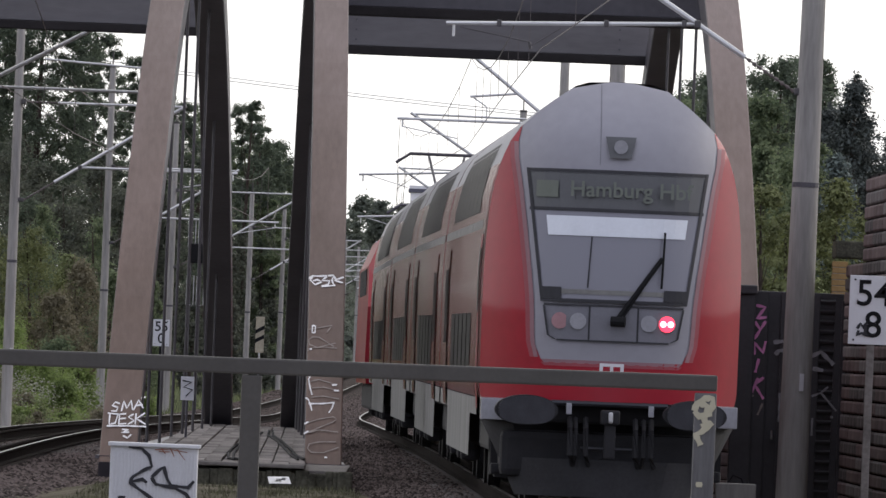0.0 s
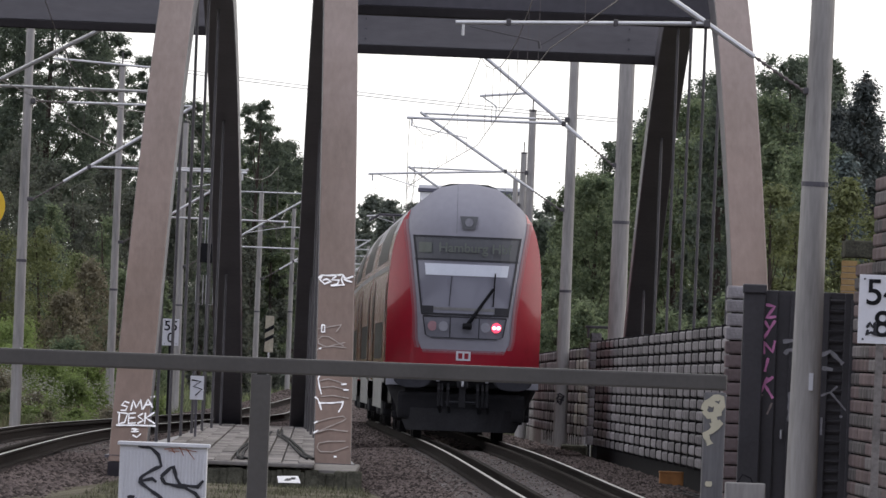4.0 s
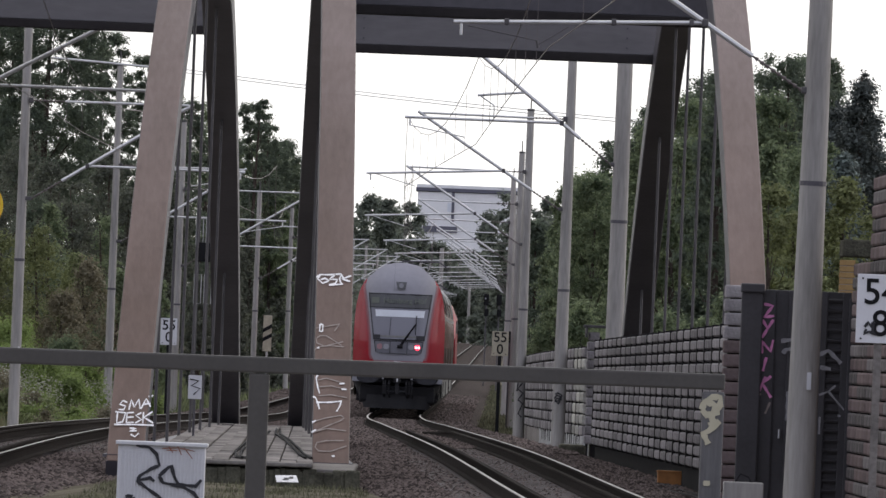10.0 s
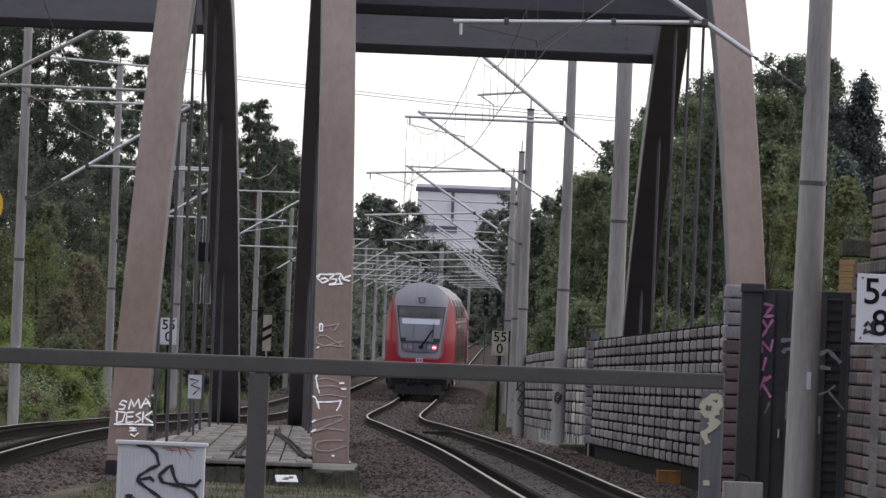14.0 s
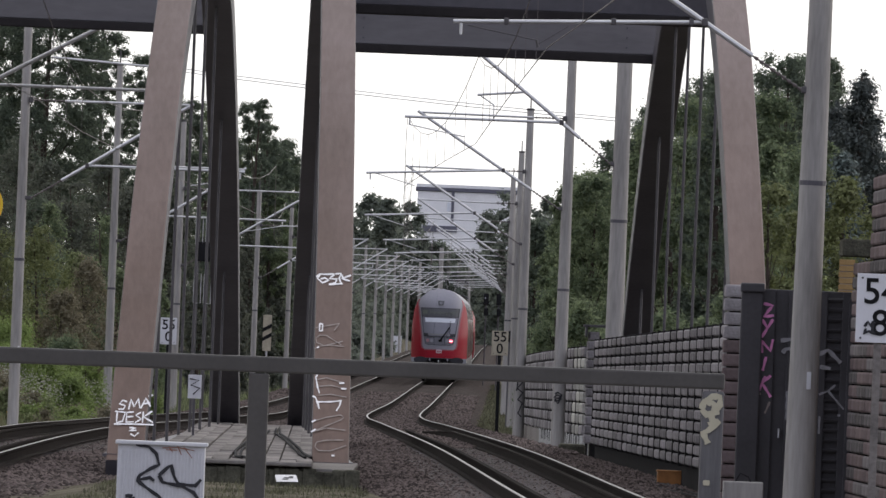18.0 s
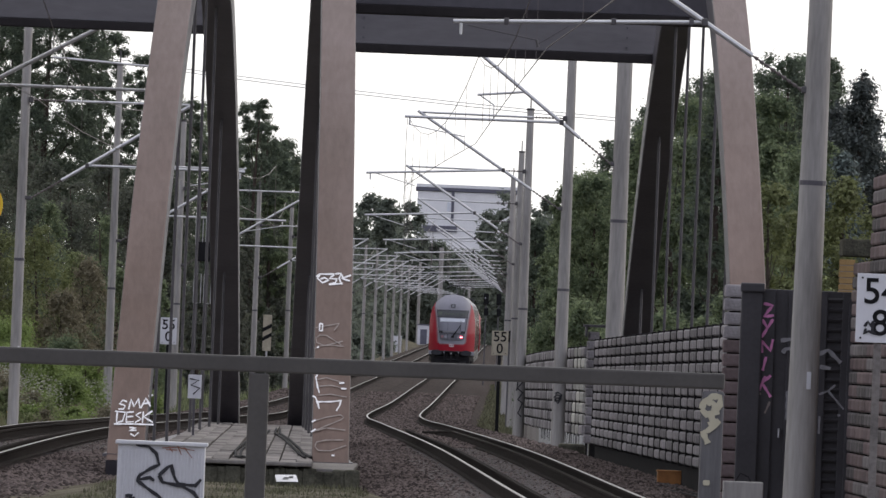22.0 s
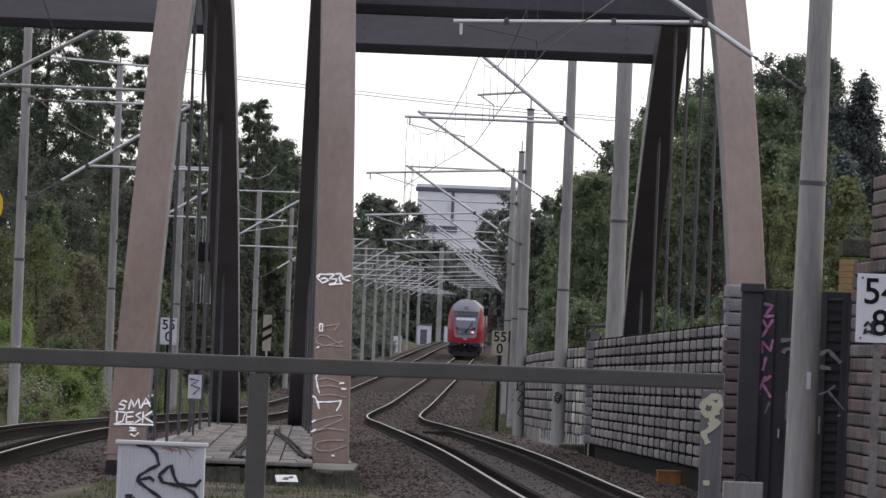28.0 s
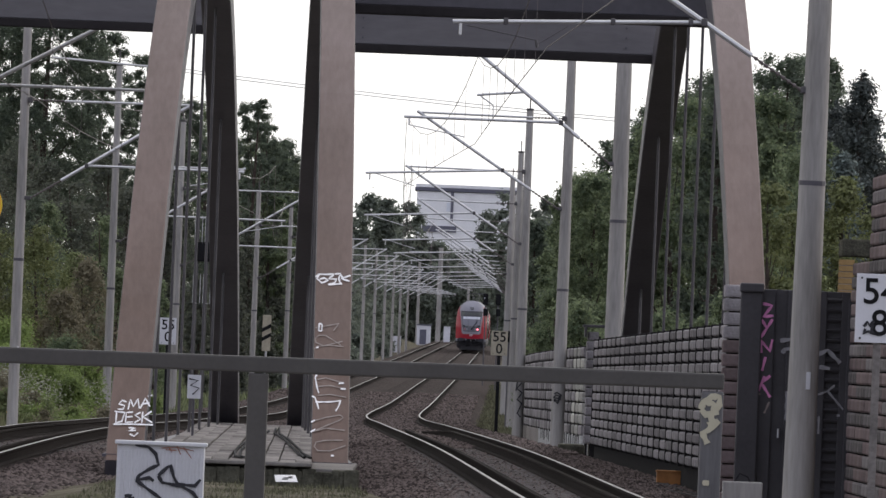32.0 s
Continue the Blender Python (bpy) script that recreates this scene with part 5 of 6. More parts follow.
# right-hand side, behind the noise barriers
for i, (x, y, h, w, m, shp, lab) in enumerate((
        (4.3, 448, 8.6, 1.1, M_leaf2, "round", DECID), (4.9, 436, 8.5, 1.3, M_leaf2, "round", DECID), (4.0, 560, 8.4, 1.1, M_leaf, "round", DECID),
        (5.1, 452, 8.9, 1.7, M_leaf2, "round", DECID), (6.3, 470, 10.0, 1.8, M_leaf, "round", DECID), (6.6, 425, 9.6, 1.5, M_leaf2, "round", DECID),
        (7.4, 405, 9.9, 1.7, M_leaf2, "round", DECID), (8.6, 420, 10.7, 1.7, M_leaf, "round", DECID), (9.9, 390, 10.5, 1.7, M_leaf, "round", DECID),
        (10.9, 400, 10.8, 1.7, M_leaf, "round", DECID), (11.9, 415, 11.0, 1.3, M_leaf, "round", DECID),
        (12.8, 420, 8.3, 1.9, M_leaf, "round", DECID), (5.7, 500, 8.8, 1.7, M_leaf2, "round", DECID),
        (4.95, 530, 7.2, 1.4, M_leaf2, "round", DECID), (6.2, 350, 8.0, 1.2, M_leaf2, "round", DECID), (7.2, 345, 9.0, 1.3, M_leaf, "round", DECID),
        (7.3, 470, 10.9, 1.2, M_leaf, "round", DECID), (8.0, 480, 11.4, 2.0, M_leaf, "round", DECID), (9.8, 500, 11.6, 2.1, M_leaf, "round", DECID), (11.6, 480, 10.8, 2.0, M_leaf, "round", DECID),
        (13.4, 500, 9.6, 2.0, M_leaf, "round", DECID), (8.6, 350, 8.4, 1.2, M_leaf2, "round", DECID), (9.7, 340, 7.0, 1.1, M_leaf2, "round", DECID),
        (11.5, 425, 10.4, 1.6, M_leaf, "round", DECID), (12.5, 440, 9.2, 1.7, M_leaf, "round", DECID), (10.6, 440, 11.0, 1.8, M_leaf, "round", DECID))):
    build_tree("tree", lab, x, y, h, w, m, 20 + i, 210, 150 if y < 460 else 75, 0.07 if y < 460 else 0.1, 0.06, shp, group="trees behind the noise barrier", droop=0.12, knot=0.52)
build_conifer(CONIF, 11.13, 352, 9.1, 3.6, M_needle, 301)
build_conifer(CONIF, 10.75, 362, 8.5, 2.6, M_needle, 305)
build_conifer(CONIF, 11.75, 366, 8.3, 3.0, M_needle, 306)
build_conifer(CONIF, 12.9, 372, 8.0, 3.2, M_needle, 302)
build_conifer("young pale blue-green spruce", 10.05, 330, 6.5, 2.0, M_spruce, 303)
build_conifer("young green conifer with airy branches", 8.3, 335, 7.0, 1.7, M_leaf2, 304)
for i, (x, y, h, w, m) in enumerate(((7.5, 300, 5.6, 0.9, M_leaf3), (8.4, 312, 5.0, 1.0, M_leaf3), (9.1, 300, 5.4, 0.8, M_leaf3), (10.0, 306, 4.6, 0.9, M_leaf3),
                                     (8.9, 330, 6.6, 1.0, M_leaf2), (5.0, 285, 3.4, 0.8, M_leaf2), (5.7, 282, 3.0, 0.8, M_leaf2), (6.4, 290, 3.3, 0.7, M_leaf2), (4.3, 292, 3.3, 0.6, M_leaf2),
                                     (3.7, 424, 4.4, 1.1, M_leaf2), (3.4, 440, 3.5, 0.8, M_leaf2), (4.5, 415, 4.3, 1.2, M_leaf2), (4.2, 300, 2.7, 0.6, M_leaf2), (4.1, 380, 4.1, 1.1, M_leaf2),
                                     (7.0, 275, 3.2, 0.8, M_leaf3), (7.9, 280, 3.6, 0.8, M_weed))):
    build_tree("bush", YBUSH if m is M_leaf3 else BUSH, x, y, h, w, m, 60 + i, 34, 230, 0.066, 0.05, "bush", "bush", "bushes beside the line")
# left-hand side
for i, (x, y, h, w, m, lab, cl, low, knot) in enumerate((
        (-17.3, 560, 17.6, 3.5, M_leaf, AIRY, 540, 0.38, 0.27), (-19.4, 575, 16.5, 2.3, M_leaf, AIRY, 260, 0.25, 0.32), (-15.0, 570, 14.6, 1.8, M_leaf, AIRY, 230, 0.3, 0.36),
        (-13.3, 588, 13.8, 2.1, M_leaf, AIRY, 260, 0.3, 0.32), (-12.6, 600, 11.6, 1.5, M_leaf, DECID, 138, 0.1, 0.50), (-11.2, 610, 12.8, 2.0, M_leaf2, DECID, 161, 0.1, 0.50),
        (-9.5, 640, 13.9, 1.8, M_leaf, DECID, 174, 0.1, 0.34), (-8.4, 650, 12.4, 2.0, M_leaf, DECID, 193, 0.1, 0.43), (-7.6, 665, 11.2, 1.5, M_leaf, DECID, 193, 0.1, 0.43),
        (-11.9, 600, 12.4, 1.8, M_leaf, DECID, 200, 0.1, 0.45), (-9.1, 646, 12.9, 1.9, M_leaf, DECID, 230, 0.3, 0.4), (-8.2, 655, 11.6, 2.0, M_leaf2, DECID, 230, 0.2, 0.42),
        (-10.2, 655, 11.8, 1.4, M_leaf2, DECID, 161, 0.1, 0.50), (-7.5, 700, 10.0, 1.2, M_leaf, DECID, 114, 0.05, 0.56), (-9.6, 700, 11.0, 1.6, M_leaf, DECID, 138, 0.05, 0.56),
        (-11.6, 690, 11.5, 2.0, M_leaf, DECID, 138, 0.05, 0.56), (-8.4, 640, 9.4, 1.4, M_leaf2, DECID, 161, 0.05, 0.50), (-13.6, 620, 10.0, 1.9, M_leaf, DECID, 161, 0.05, 0.50),
        (-16.2, 615, 9.6, 2.3, M_leaf, DECID, 161, 0.05, 0.50), (-18.6, 620, 10.0, 2.4, M_leaf, DECID, 138, 0.05, 0.50), (-19.8, 600, 10.4, 2.2, M_leaf2, DECID, 138, 0.05, 0.50))):
    build_tree("tree", lab, x, y, h, w, m, 100 + i, cl, 170, 0.08, low, group="trees along the second track", knot=knot)
for i, (x, y, h, w, m) in enumerate(((-18.6, 530, 8.0, 1.8, M_leaf2), (-16.4, 540, 8.5, 1.8, M_leaf), (-14.6, 520, 7.6, 1.6, M_leaf2), (-13.0, 540, 7.5, 1.5, M_leaf), (-11.4, 560, 8.0, 1.4, M_leaf),
                                     (-10.2, 590, 7.5, 1.2, M_leaf2), (-9.2, 620, 7.5, 1.0, M_leaf2), (-8.0, 640, 6.0, 0.8, M_leaf2), (-14.4, 425, 4.7, 1.6, M_leaf3), (-13.2, 430, 5.0, 1.6, M_leaf3), (-11.75, 436, 4.4, 1.3, M_russet), (-12.3, 425, 3.2, 1.3, M_russet),
                                     (-12.3, 440, 4.6, 0.9, M_weed), (-11.2, 450, 4.4, 0.9, M_leaf2), (-10.4, 480, 4.6, 0.8, M_leaf2), (-13.8, 460, 6.0, 1.1, M_leaf2), (-12.4, 480, 6.2, 1.1, M_leaf2),
                                     (-15.0, 480, 6.6, 1.2, M_leaf), (-9.6, 520, 5.0, 0.8, M_leaf2), (-8.7, 560, 4.4, 0.7, M_weed), (-7.9, 600, 4.0, 0.6, M_weed),
                                     (-14.0, 545, 9.0, 1.8, M_leaf), (-12.4, 560, 9.0, 1.7, M_leaf2), (-17.6, 545, 9.5, 2.0, M_leaf), (-10.0, 610, 8.5, 1.4, M_leaf))):
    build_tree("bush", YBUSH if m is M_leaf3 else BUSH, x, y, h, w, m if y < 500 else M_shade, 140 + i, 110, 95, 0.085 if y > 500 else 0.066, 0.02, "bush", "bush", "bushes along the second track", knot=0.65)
for i, (x, y, h, w, m) in enumerate(((-10.3, 322, 1.9, 0.8, M_weed), (-9.3, 326, 1.8, 0.8, M_weed), (-8.05, 290, 0.75, 0.6, M_weed), (-10.7, 330, 1.7, 0.7, M_weed), (-9.7, 324, 1.7, 0.6, M_weed), (-8.9, 318, 1.5, 0.5, M_weed), (-9.3, 345, 2.0, 0.6, M_weed), (-11.4, 350, 2.2, 0.8, M_weed), (-10.6, 318, 1.1, 0.6, M_russet), (-9.6, 312, 1.0, 0.5, M_weed), (-8.6, 306, 0.8, 0.5, M_russet), (-10.2, 302, 1.2, 0.7, M_russet), (-9.2, 296, 0.8, 0.5, M_weed), (-8.3, 300, 0.9, 0.5, M_weed), (-7.8, 312, 0.9, 0.5, M_russet),
                                     (-10.2, 360, 1.6, 0.7, M_weed), (-8.1, 372, 1.2, 0.4, M_weed), (-12.2, 372, 2.2, 0.8, M_weed), (-11.0, 385, 2.1, 0.8, M_leaf2), (-9.6, 395, 1.8, 0.7, M_weed))):
    build_tree("bush", "low bright green bush among weeds", x, y, h, w * 1.25, M_fresh if m is M_weed else m, 180 + i, 44, 150, 0.05, 0.0, "bush", "bush", "low bushes beside the second track")

rng1 = np.random.default_rng(77)
for i in range(16):
    build_tree("bush", "low pale green bush among weeds", -10.9 + 0.36 * (i % 8) + rng1.uniform(-0.1, 0.1), 292 + 13 * (i // 8) + rng1.uniform(-3, 3), rng1.uniform(0.7, 1.2), 0.42,
               M_weed if i % 3 else M_russet, 220 + i, 24, 160, 0.045, 0.0, "bush", "bush", "low bushes beside the second track")


# ---- far woods closing the view down the line ----
def far_wood(name, label, spots, per, size, mat, seed):
    rng = np.random.default_rng(seed)
    cs = []
    for x, y, h, w in spots:
        z = ground_z(x, y)
        for k in range(44):
            q = rng.uniform(0.0, 1)
            e = w * math.sqrt(max(0.05, 1 - (max(q, 0.45) - 0.45) ** 2 / 0.31))
            cs.append((x + rng.uniform(-e, e), y + rng.uniform(-e, e), z + h * q - 0.3, rng.uniform(0.25, 0.5) * w))
    tagged(new(name, leaf_mesh(name, cs, per, size, mat, seed)), label, "woods", kind="stuff")


rng0 = np.random.default_rng(9)
spots = [(-15 + 1.5 * k + rng0.uniform(-0.5, 0.5), 1660 + rng0.uniform(-20, 20), (16.5 + rng0.uniform(-1.5, 1.2)) if k < 8 else 11.5 + rng0.uniform(-1.5, 1.5), 2.2) for k in range(22)]
spots += [(-16 + 1.5 * k, 1720, 12.5 + rng0.uniform(-1, 1), 2.4) for k in range(24)]
spots += [(4.0 + 1.4 * k, 1500 + rng0.uniform(-20, 20), 17.0 + rng0.uniform(-2, 2), 2.0) for k in range(1, 7)]
spots += [(-15 + 1.2 * k, 1690, 12.5 + rng0.uniform(-1, 1), 2.6) for k in range(13)]
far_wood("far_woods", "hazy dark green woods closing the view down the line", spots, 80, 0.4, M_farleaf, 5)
spots = [(track_x(y) + 6.6 + rng0.uniform(-0.4, 1.2), y, 6.5 + rng0.uniform(-1, 2.0), 1.6) for y in range(560, 1400, 36)]
spots += [(left_x(y) - 6.2 + rng0.uniform(-1.2, 0.4), y, 7.5 + rng0.uniform(-1.5, 2.0), 1.6) for y in range(720, 1500, 34)]
spots += [(-19 + 1.3 * k, 790 + rng0.uniform(-20, 20), 7.5 + rng0.uniform(-1, 1), 1.8) for k in range(9)]
spots += [(6.4 + 1.0 * k, 620 + rng0.uniform(-15, 15), 7.6 + rng0.uniform(-0.6, 0.6), 1.7) for k in range(5)]
spots += [(left_x(y) - 4.4 + rng0.uniform(-0.6, 0.4), y, 1.7 + rng0.uniform(-0.6, 0.6), 0.9) for y in range(620, 1300, 28)]
# Unseen trees added left of the view, dark in the coach sides' reflections.
spots += [(-18.5 - 1.9 * k + rng0.uniform(-1, 1), 340 + 11 * k + rng0.uniform(-25, 25), 13 + rng0.uniform(-2, 3), 2.6) for k in range(18)]
spots += [(-26 - 2.2 * k, 260 + 9 * k, 14 + rng0.uniform(-2, 3), 2.8) for k in range(14)]
spots += [(-23 - 1.7 * k, 640 + rng0.uniform(-40, 40), 16 + rng0.uniform(-2, 3), 2.8) for k in range(36)]
far_wood("lineside_woods", "green trees lining the railway in the distance, with unseen ones added on the left", spots, 46, 0.24, M_farleaf, 6)


# ---- grass and weeds ----
def blades(name, label, count, place, high, mat, seed, category="grass", wide=0.014):
    rng = np.random.default_rng(seed)
    base = np.array([place(rng) for k in range(count)])
    ang = rng.uniform(0, 6.283, count)
    h = high * rng.uniform(0.4, 1.2, count)
    side = np.stack([np.cos(ang), np.sin(ang), np.zeros(count)], 1) * wide
    tip = base + np.stack([rng.normal(0, 0.25, count) * h, rng.normal(0, 0.25, count) * h, h], 1)
    tri = np.stack([base - side, base + side, tip], axis=1).reshape(-1, 3)
    me = bpy.data.meshes.new(name)
    me.from_pydata(tri.tolist(), [], np.arange(3 * count).reshape(-1, 3).tolist())
    me.materials.append(mat)
    tagged(new(name, me), label, category, kind="stuff")


def verge(off0, off1, y0, y1, centre):
    def place(rng):
        y = rng.uniform(y0, y1)
        x = centre(y) + rng.uniform(off0, off1)
        return x, y, ground_z(x, y) - 0.02
    return place


blades("verge_grass", "dull dry grass on the verge beside the main track", 26000, verge(2.3, 4.2, 320, 760, track_x), 0.24, M_neargrass, 11, wide=0.06)
blades("bank_grass", "rough green grass on the bank beside the second track", 26000, verge(-8.5, -3.2, 262, 420, left_x), 0.3, M_grass, 12, wide=0.022)
blades("weeds", "tall green weeds on the bank", 16000, verge(-7.5, -3.4, 290, 400, left_x), 0.5, M_weed, 13, "weeds", wide=0.03)
blades("far_grass", "grass beside the distant tracks", 14000, verge(-6.8, -2.6, 420, 900, left_x), 0.5, M_grass, 14, wide=0.05)
def tuft_place(rng):
    while True:
        x, y = rng.uniform(-4.0, -0.8), rng.uniform(136, 165)
        if noise.noise((x * 1.3, y * 0.35, 7.0)) > rng.uniform(-0.55, 0.35):
            return x, y, ground_z(x, y) - 0.015


blades("near_grass", "sparse dry grass tufts in front of the bridge slab", 7000, tuft_place, 0.07, M_neargrass, 15, wide=0.009)
blades("dry_stems", "dry brown stems among the weeds", 17000, verge(-8.0, -3.3, 270, 420, left_x), 0.45, M_drygrass, 16, "weeds", wide=0.018)


def flower_place(rng):
    y = rng.uniform(300, 380)
    x = left_x(y) + rng.uniform(-7.0, -3.6)
    return x, y, ground_z(x, y) + rng.uniform(0.3, 1.25)


scatter("white_flowers", 8000, flower_place, 0.021, M_flower, "white flower heads among the weeds", "flowers")


# ---- sprayed marks: flat strokes laid on a surface ----
def ribbon(lines, width, at):
    """Strokes of (u, v) points turned into thin ribbons; at(u, v) gives the place on the surface."""
    s = Shape()
    lift = 0.0
    for pts in lines:
        fine = []
        for (ua, va), (ub, vb) in zip(pts, pts[1:]):
            n = max(2, int(math.hypot(ub - ua, vb - va) / 0.04))
            fine += [(ua + (ub - ua) * k / n, va + (vb - va) * k / n) for k in range(n)]
        fine.append(pts[-1])
        vs = []
        for i, (u, v) in enumerate(fine):
            a, b = fine[max(0, i - 1)], fine[min(len(fine) - 1, i + 1)]
            du, dv = b[0] - a[0], b[1] - a[1]
            ln = math.hypot(du, dv) or 1
            w = width * (0.5 + 0.12 * math.sin(i * 1.7))
            lift += 0.00012
            vs += [Vector(at(u - dv / ln * w, v + du / ln * w)) - Vector((0, lift, 0)), Vector(at(u + dv / ln * w, v - du / ln * w)) - Vector((0, lift, 0))]
        s.add(vs, [(2 * i, 2 * i + 1, 2 * i + 3, 2 * i + 2) for i in range(len(fine) - 1)])
    return s


def on_arch(ends):
    """Places on the upper face of an arch rib near its foot: u across, v height."""
    def at(u, v):
        s = 0.0
        for k in range(5):
            s = (v + 0.03) / (ARCH_RISE * 4 * (1 - s))
        p = arch_point(ends, s)
        way = (arch_point(ends, s + 0.01) - arch_point(ends, max(0, s - 0.01))).normalized()
        up = Vector((1, 0, 0)).cross(way).normalized()
        q = p + up * 0.317
        return (u, q.y, q.z)
    return at


ARCH_MID, ARCH_LEFT = ((-1.39, 175), (-2.5, 242)), ((-4.14, 175), (-3.87, 242))


def sprayed(name, label, lines, width, at, mat):
    """A painted mark; each stroke is a part, laid a hair above the one before."""
    tag = thing(name, label, "graffiti")
    for k, pts in enumerate(lines):
        part("stroke", ribbon([pts], width, lambda u, v: Vector(at(u, v)) - Vector((0, 0.0015 * k, 0))), mat, tag)
    return tag


mid_at, foot_at = on_arch(ARCH_MID), on_arch(ARCH_LEFT)


sprayed("graffiti_tag", "white three-letter graffiti tag on the brown arch", [[(-1.73, 2.54), (-1.68, 2.58), (-1.58, 2.58), (-1.48, 2.59)],
        [(-1.68, 2.57), (-1.71, 2.52), (-1.64, 2.46), (-1.55, 2.5), (-1.61, 2.53), (-1.67, 2.51)],
        [(-1.48, 2.58), (-1.55, 2.52), (-1.44, 2.52), (-1.46, 2.47), (-1.55, 2.44)],
        [(-1.55, 2.44), (-1.45, 2.45), (-1.36, 2.46)],
        [(-1.47, 2.59), (-1.39, 2.6), (-1.41, 2.53), (-1.39, 2.48), (-1.37, 2.46)],
        [(-1.39, 2.59), (-1.34, 2.52)],
        [(-1.25, 2.58), (-1.38, 2.53), (-1.26, 2.5)]], 0.022, mid_at, M_spray_white)
sprayed("graffiti_tag", "white two-line graffiti tag on the brown arch foot", [[(-4.17, 0.74), (-4.23, 0.76), (-4.27, 0.71), (-4.19, 0.69), (-4.21, 0.64), (-4.28, 0.64)], 
        [(-4.14, 0.64), (-4.12, 0.78), (-4.07, 0.68), (-4.02, 0.79), (-3.99, 0.66)], 
        [(-3.98, 0.66), (-3.92, 0.8), (-3.85, 0.69)], [(-3.96, 0.72), (-3.86, 0.74)], [(-3.89, 0.83), (-3.88, 0.83)], 
        [(-3.85, 0.84), (-3.83, 0.84)], [(-4.29, 0.6), (-4.29, 0.46), (-4.21, 0.48), (-4.18, 0.6), (-4.32, 0.61)], 
        [(-4.07, 0.61), (-4.16, 0.6), (-4.16, 0.47), (-4.06, 0.48)], [(-4.16, 0.54), (-4.07, 0.55)], 
        [(-3.97, 0.61), (-4.04, 0.57), (-3.96, 0.52), (-4.04, 0.47)], [(-3.94, 0.62), (-3.94, 0.47)], 
        [(-3.82, 0.63), (-3.93, 0.55), (-3.8, 0.48)], [(-4.32, 0.44), (-4.06, 0.45), (-3.79, 0.45)], 
        [(-4.11, 0.4), (-4.02, 0.4), (-4.11, 0.36), (-4.01, 0.37)], [(-4.09, 0.32), (-4.03, 0.29), (-3.98, 0.34)]], 0.019, foot_at, M_spray_white)
sprayed("graffiti_scrawl", "faded pale scrawl down the brown arch foot", [[(-1.69, 1.84), (-1.55, 1.87), (-1.37, 1.91)], 
        [(-1.33, 1.62), (-1.54, 1.74), (-1.63, 1.74), (-1.68, 1.7), (-1.67, 1.64), (-1.56, 1.6), (-1.31, 1.67)], 
        [(-1.69, 1.55), (-1.64, 1.59), (-1.48, 1.61), (-1.29, 1.6)], [(-1.62, 1.14), (-1.51, 1.17), (-1.27, 1.11)], 
        [(-1.6, 1.05), (-1.44, 1.07), (-1.24, 1.03)], [(-1.6, 0.93), (-1.44, 0.95), (-1.22, 0.92)], 
        [(-1.66, 0.58), (-1.48, 0.64), (-1.29, 0.68), (-1.24, 0.65), (-1.29, 0.61), (-1.47, 0.53), (-1.66, 0.44), (-1.47, 0.5), (-1.21, 0.48)], 
        [(-1.19, 0.28), (-1.4, 0.2), (-1.56, 0.2), (-1.61, 0.25), (-1.59, 0.31), (-1.46, 0.34), (-1.23, 0.35)], 
        [(-1.44, 1.81), (-1.38, 1.9)]], 0.013, mid_at, M_spray_faint)
sprayed("graffiti_scrawl", "white scrawl on the brown arch foot", [[(-1.63, 1.21), (-1.65, 1.17), (-1.62, 1.04), (-1.59, 0.96)], 
        [(-1.68, 0.92), (-1.64, 0.9), (-1.61, 0.84), (-1.58, 0.75)], [(-1.63, 0.84), (-1.43, 0.85), (-1.29, 0.87)], 
        [(-1.29, 0.88), (-1.31, 0.8), (-1.35, 0.73)], [(-1.33, 1.1), (-1.26, 1.11)], [(-1.3, 1.03), (-1.23, 1.03)], 
        [(-1.38, 0.14), (-1.34, 0.14)], [(-1.66, 1.57), (-1.63, 1.58)], 
        [(-1.64, 1.9), (-1.6, 1.89), (-1.6, 1.8), (-1.64, 1.8), (-1.64, 1.9)], [(-1.67, 0.57), (-1.62, 0.6)], 
        [(-1.67, 0.44), (-1.61, 0.48)]], 0.019, mid_at, M_spray_white)


def on_gate(u, v):
    return (u, 169.585, v)


sprayed("graffiti_tag", "pink vertical graffiti tag on the dark gate", [[(4.18, 2.39), (4.3, 2.37), (4.19, 2.22), (4.32, 2.24)], [(4.17, 2.18), (4.24, 2.08)], [(4.31, 2.19), (4.17, 1.95)], 
        [(4.18, 1.75), (4.17, 1.91), (4.29, 1.78), (4.32, 1.93)], [(4.24, 1.7), (4.2, 1.52)], [(4.24, 1.45), (4.16, 1.26)], 
        [(4.31, 1.46), (4.2, 1.36), (4.32, 1.18)]], 0.034, on_gate, M_spray_pink)
sprayed("graffiti_mark", "cream paint dabs below the pink tag", [[(4.13, 1.21), (4.19, 1.22)], [(4.31, 1.12), (4.25, 0.97)]], 0.026, on_gate, M_spray_faint)
sprayed("graffiti_scrawl", "broad grey scrawl on the dark gate", [[(4.42, 1.92), (4.55, 1.94)], [(4.45, 1.76), (4.49, 1.81), (4.55, 1.82)], [(4.92, 1.76), (5.04, 1.82), (5.21, 1.66)], 
        [(4.94, 1.6), (5.08, 1.58)], [(4.54, 1.27), (4.54, 0.89)]], 0.05, on_gate, M_spray_grey)
sprayed("graffiti_scrawl", "thin grey scrawl on the dark gate", [[(4.94, 1.24), (5.06, 1.29), (5.15, 1.37)], [(5.06, 1.29), (5.27, 1.06)], [(5.19, 0.98), (5.23, 0.98)], 
        [(4.96, 0.96), (4.96, 0.73)]], 0.026, on_gate, M_spray_grey)

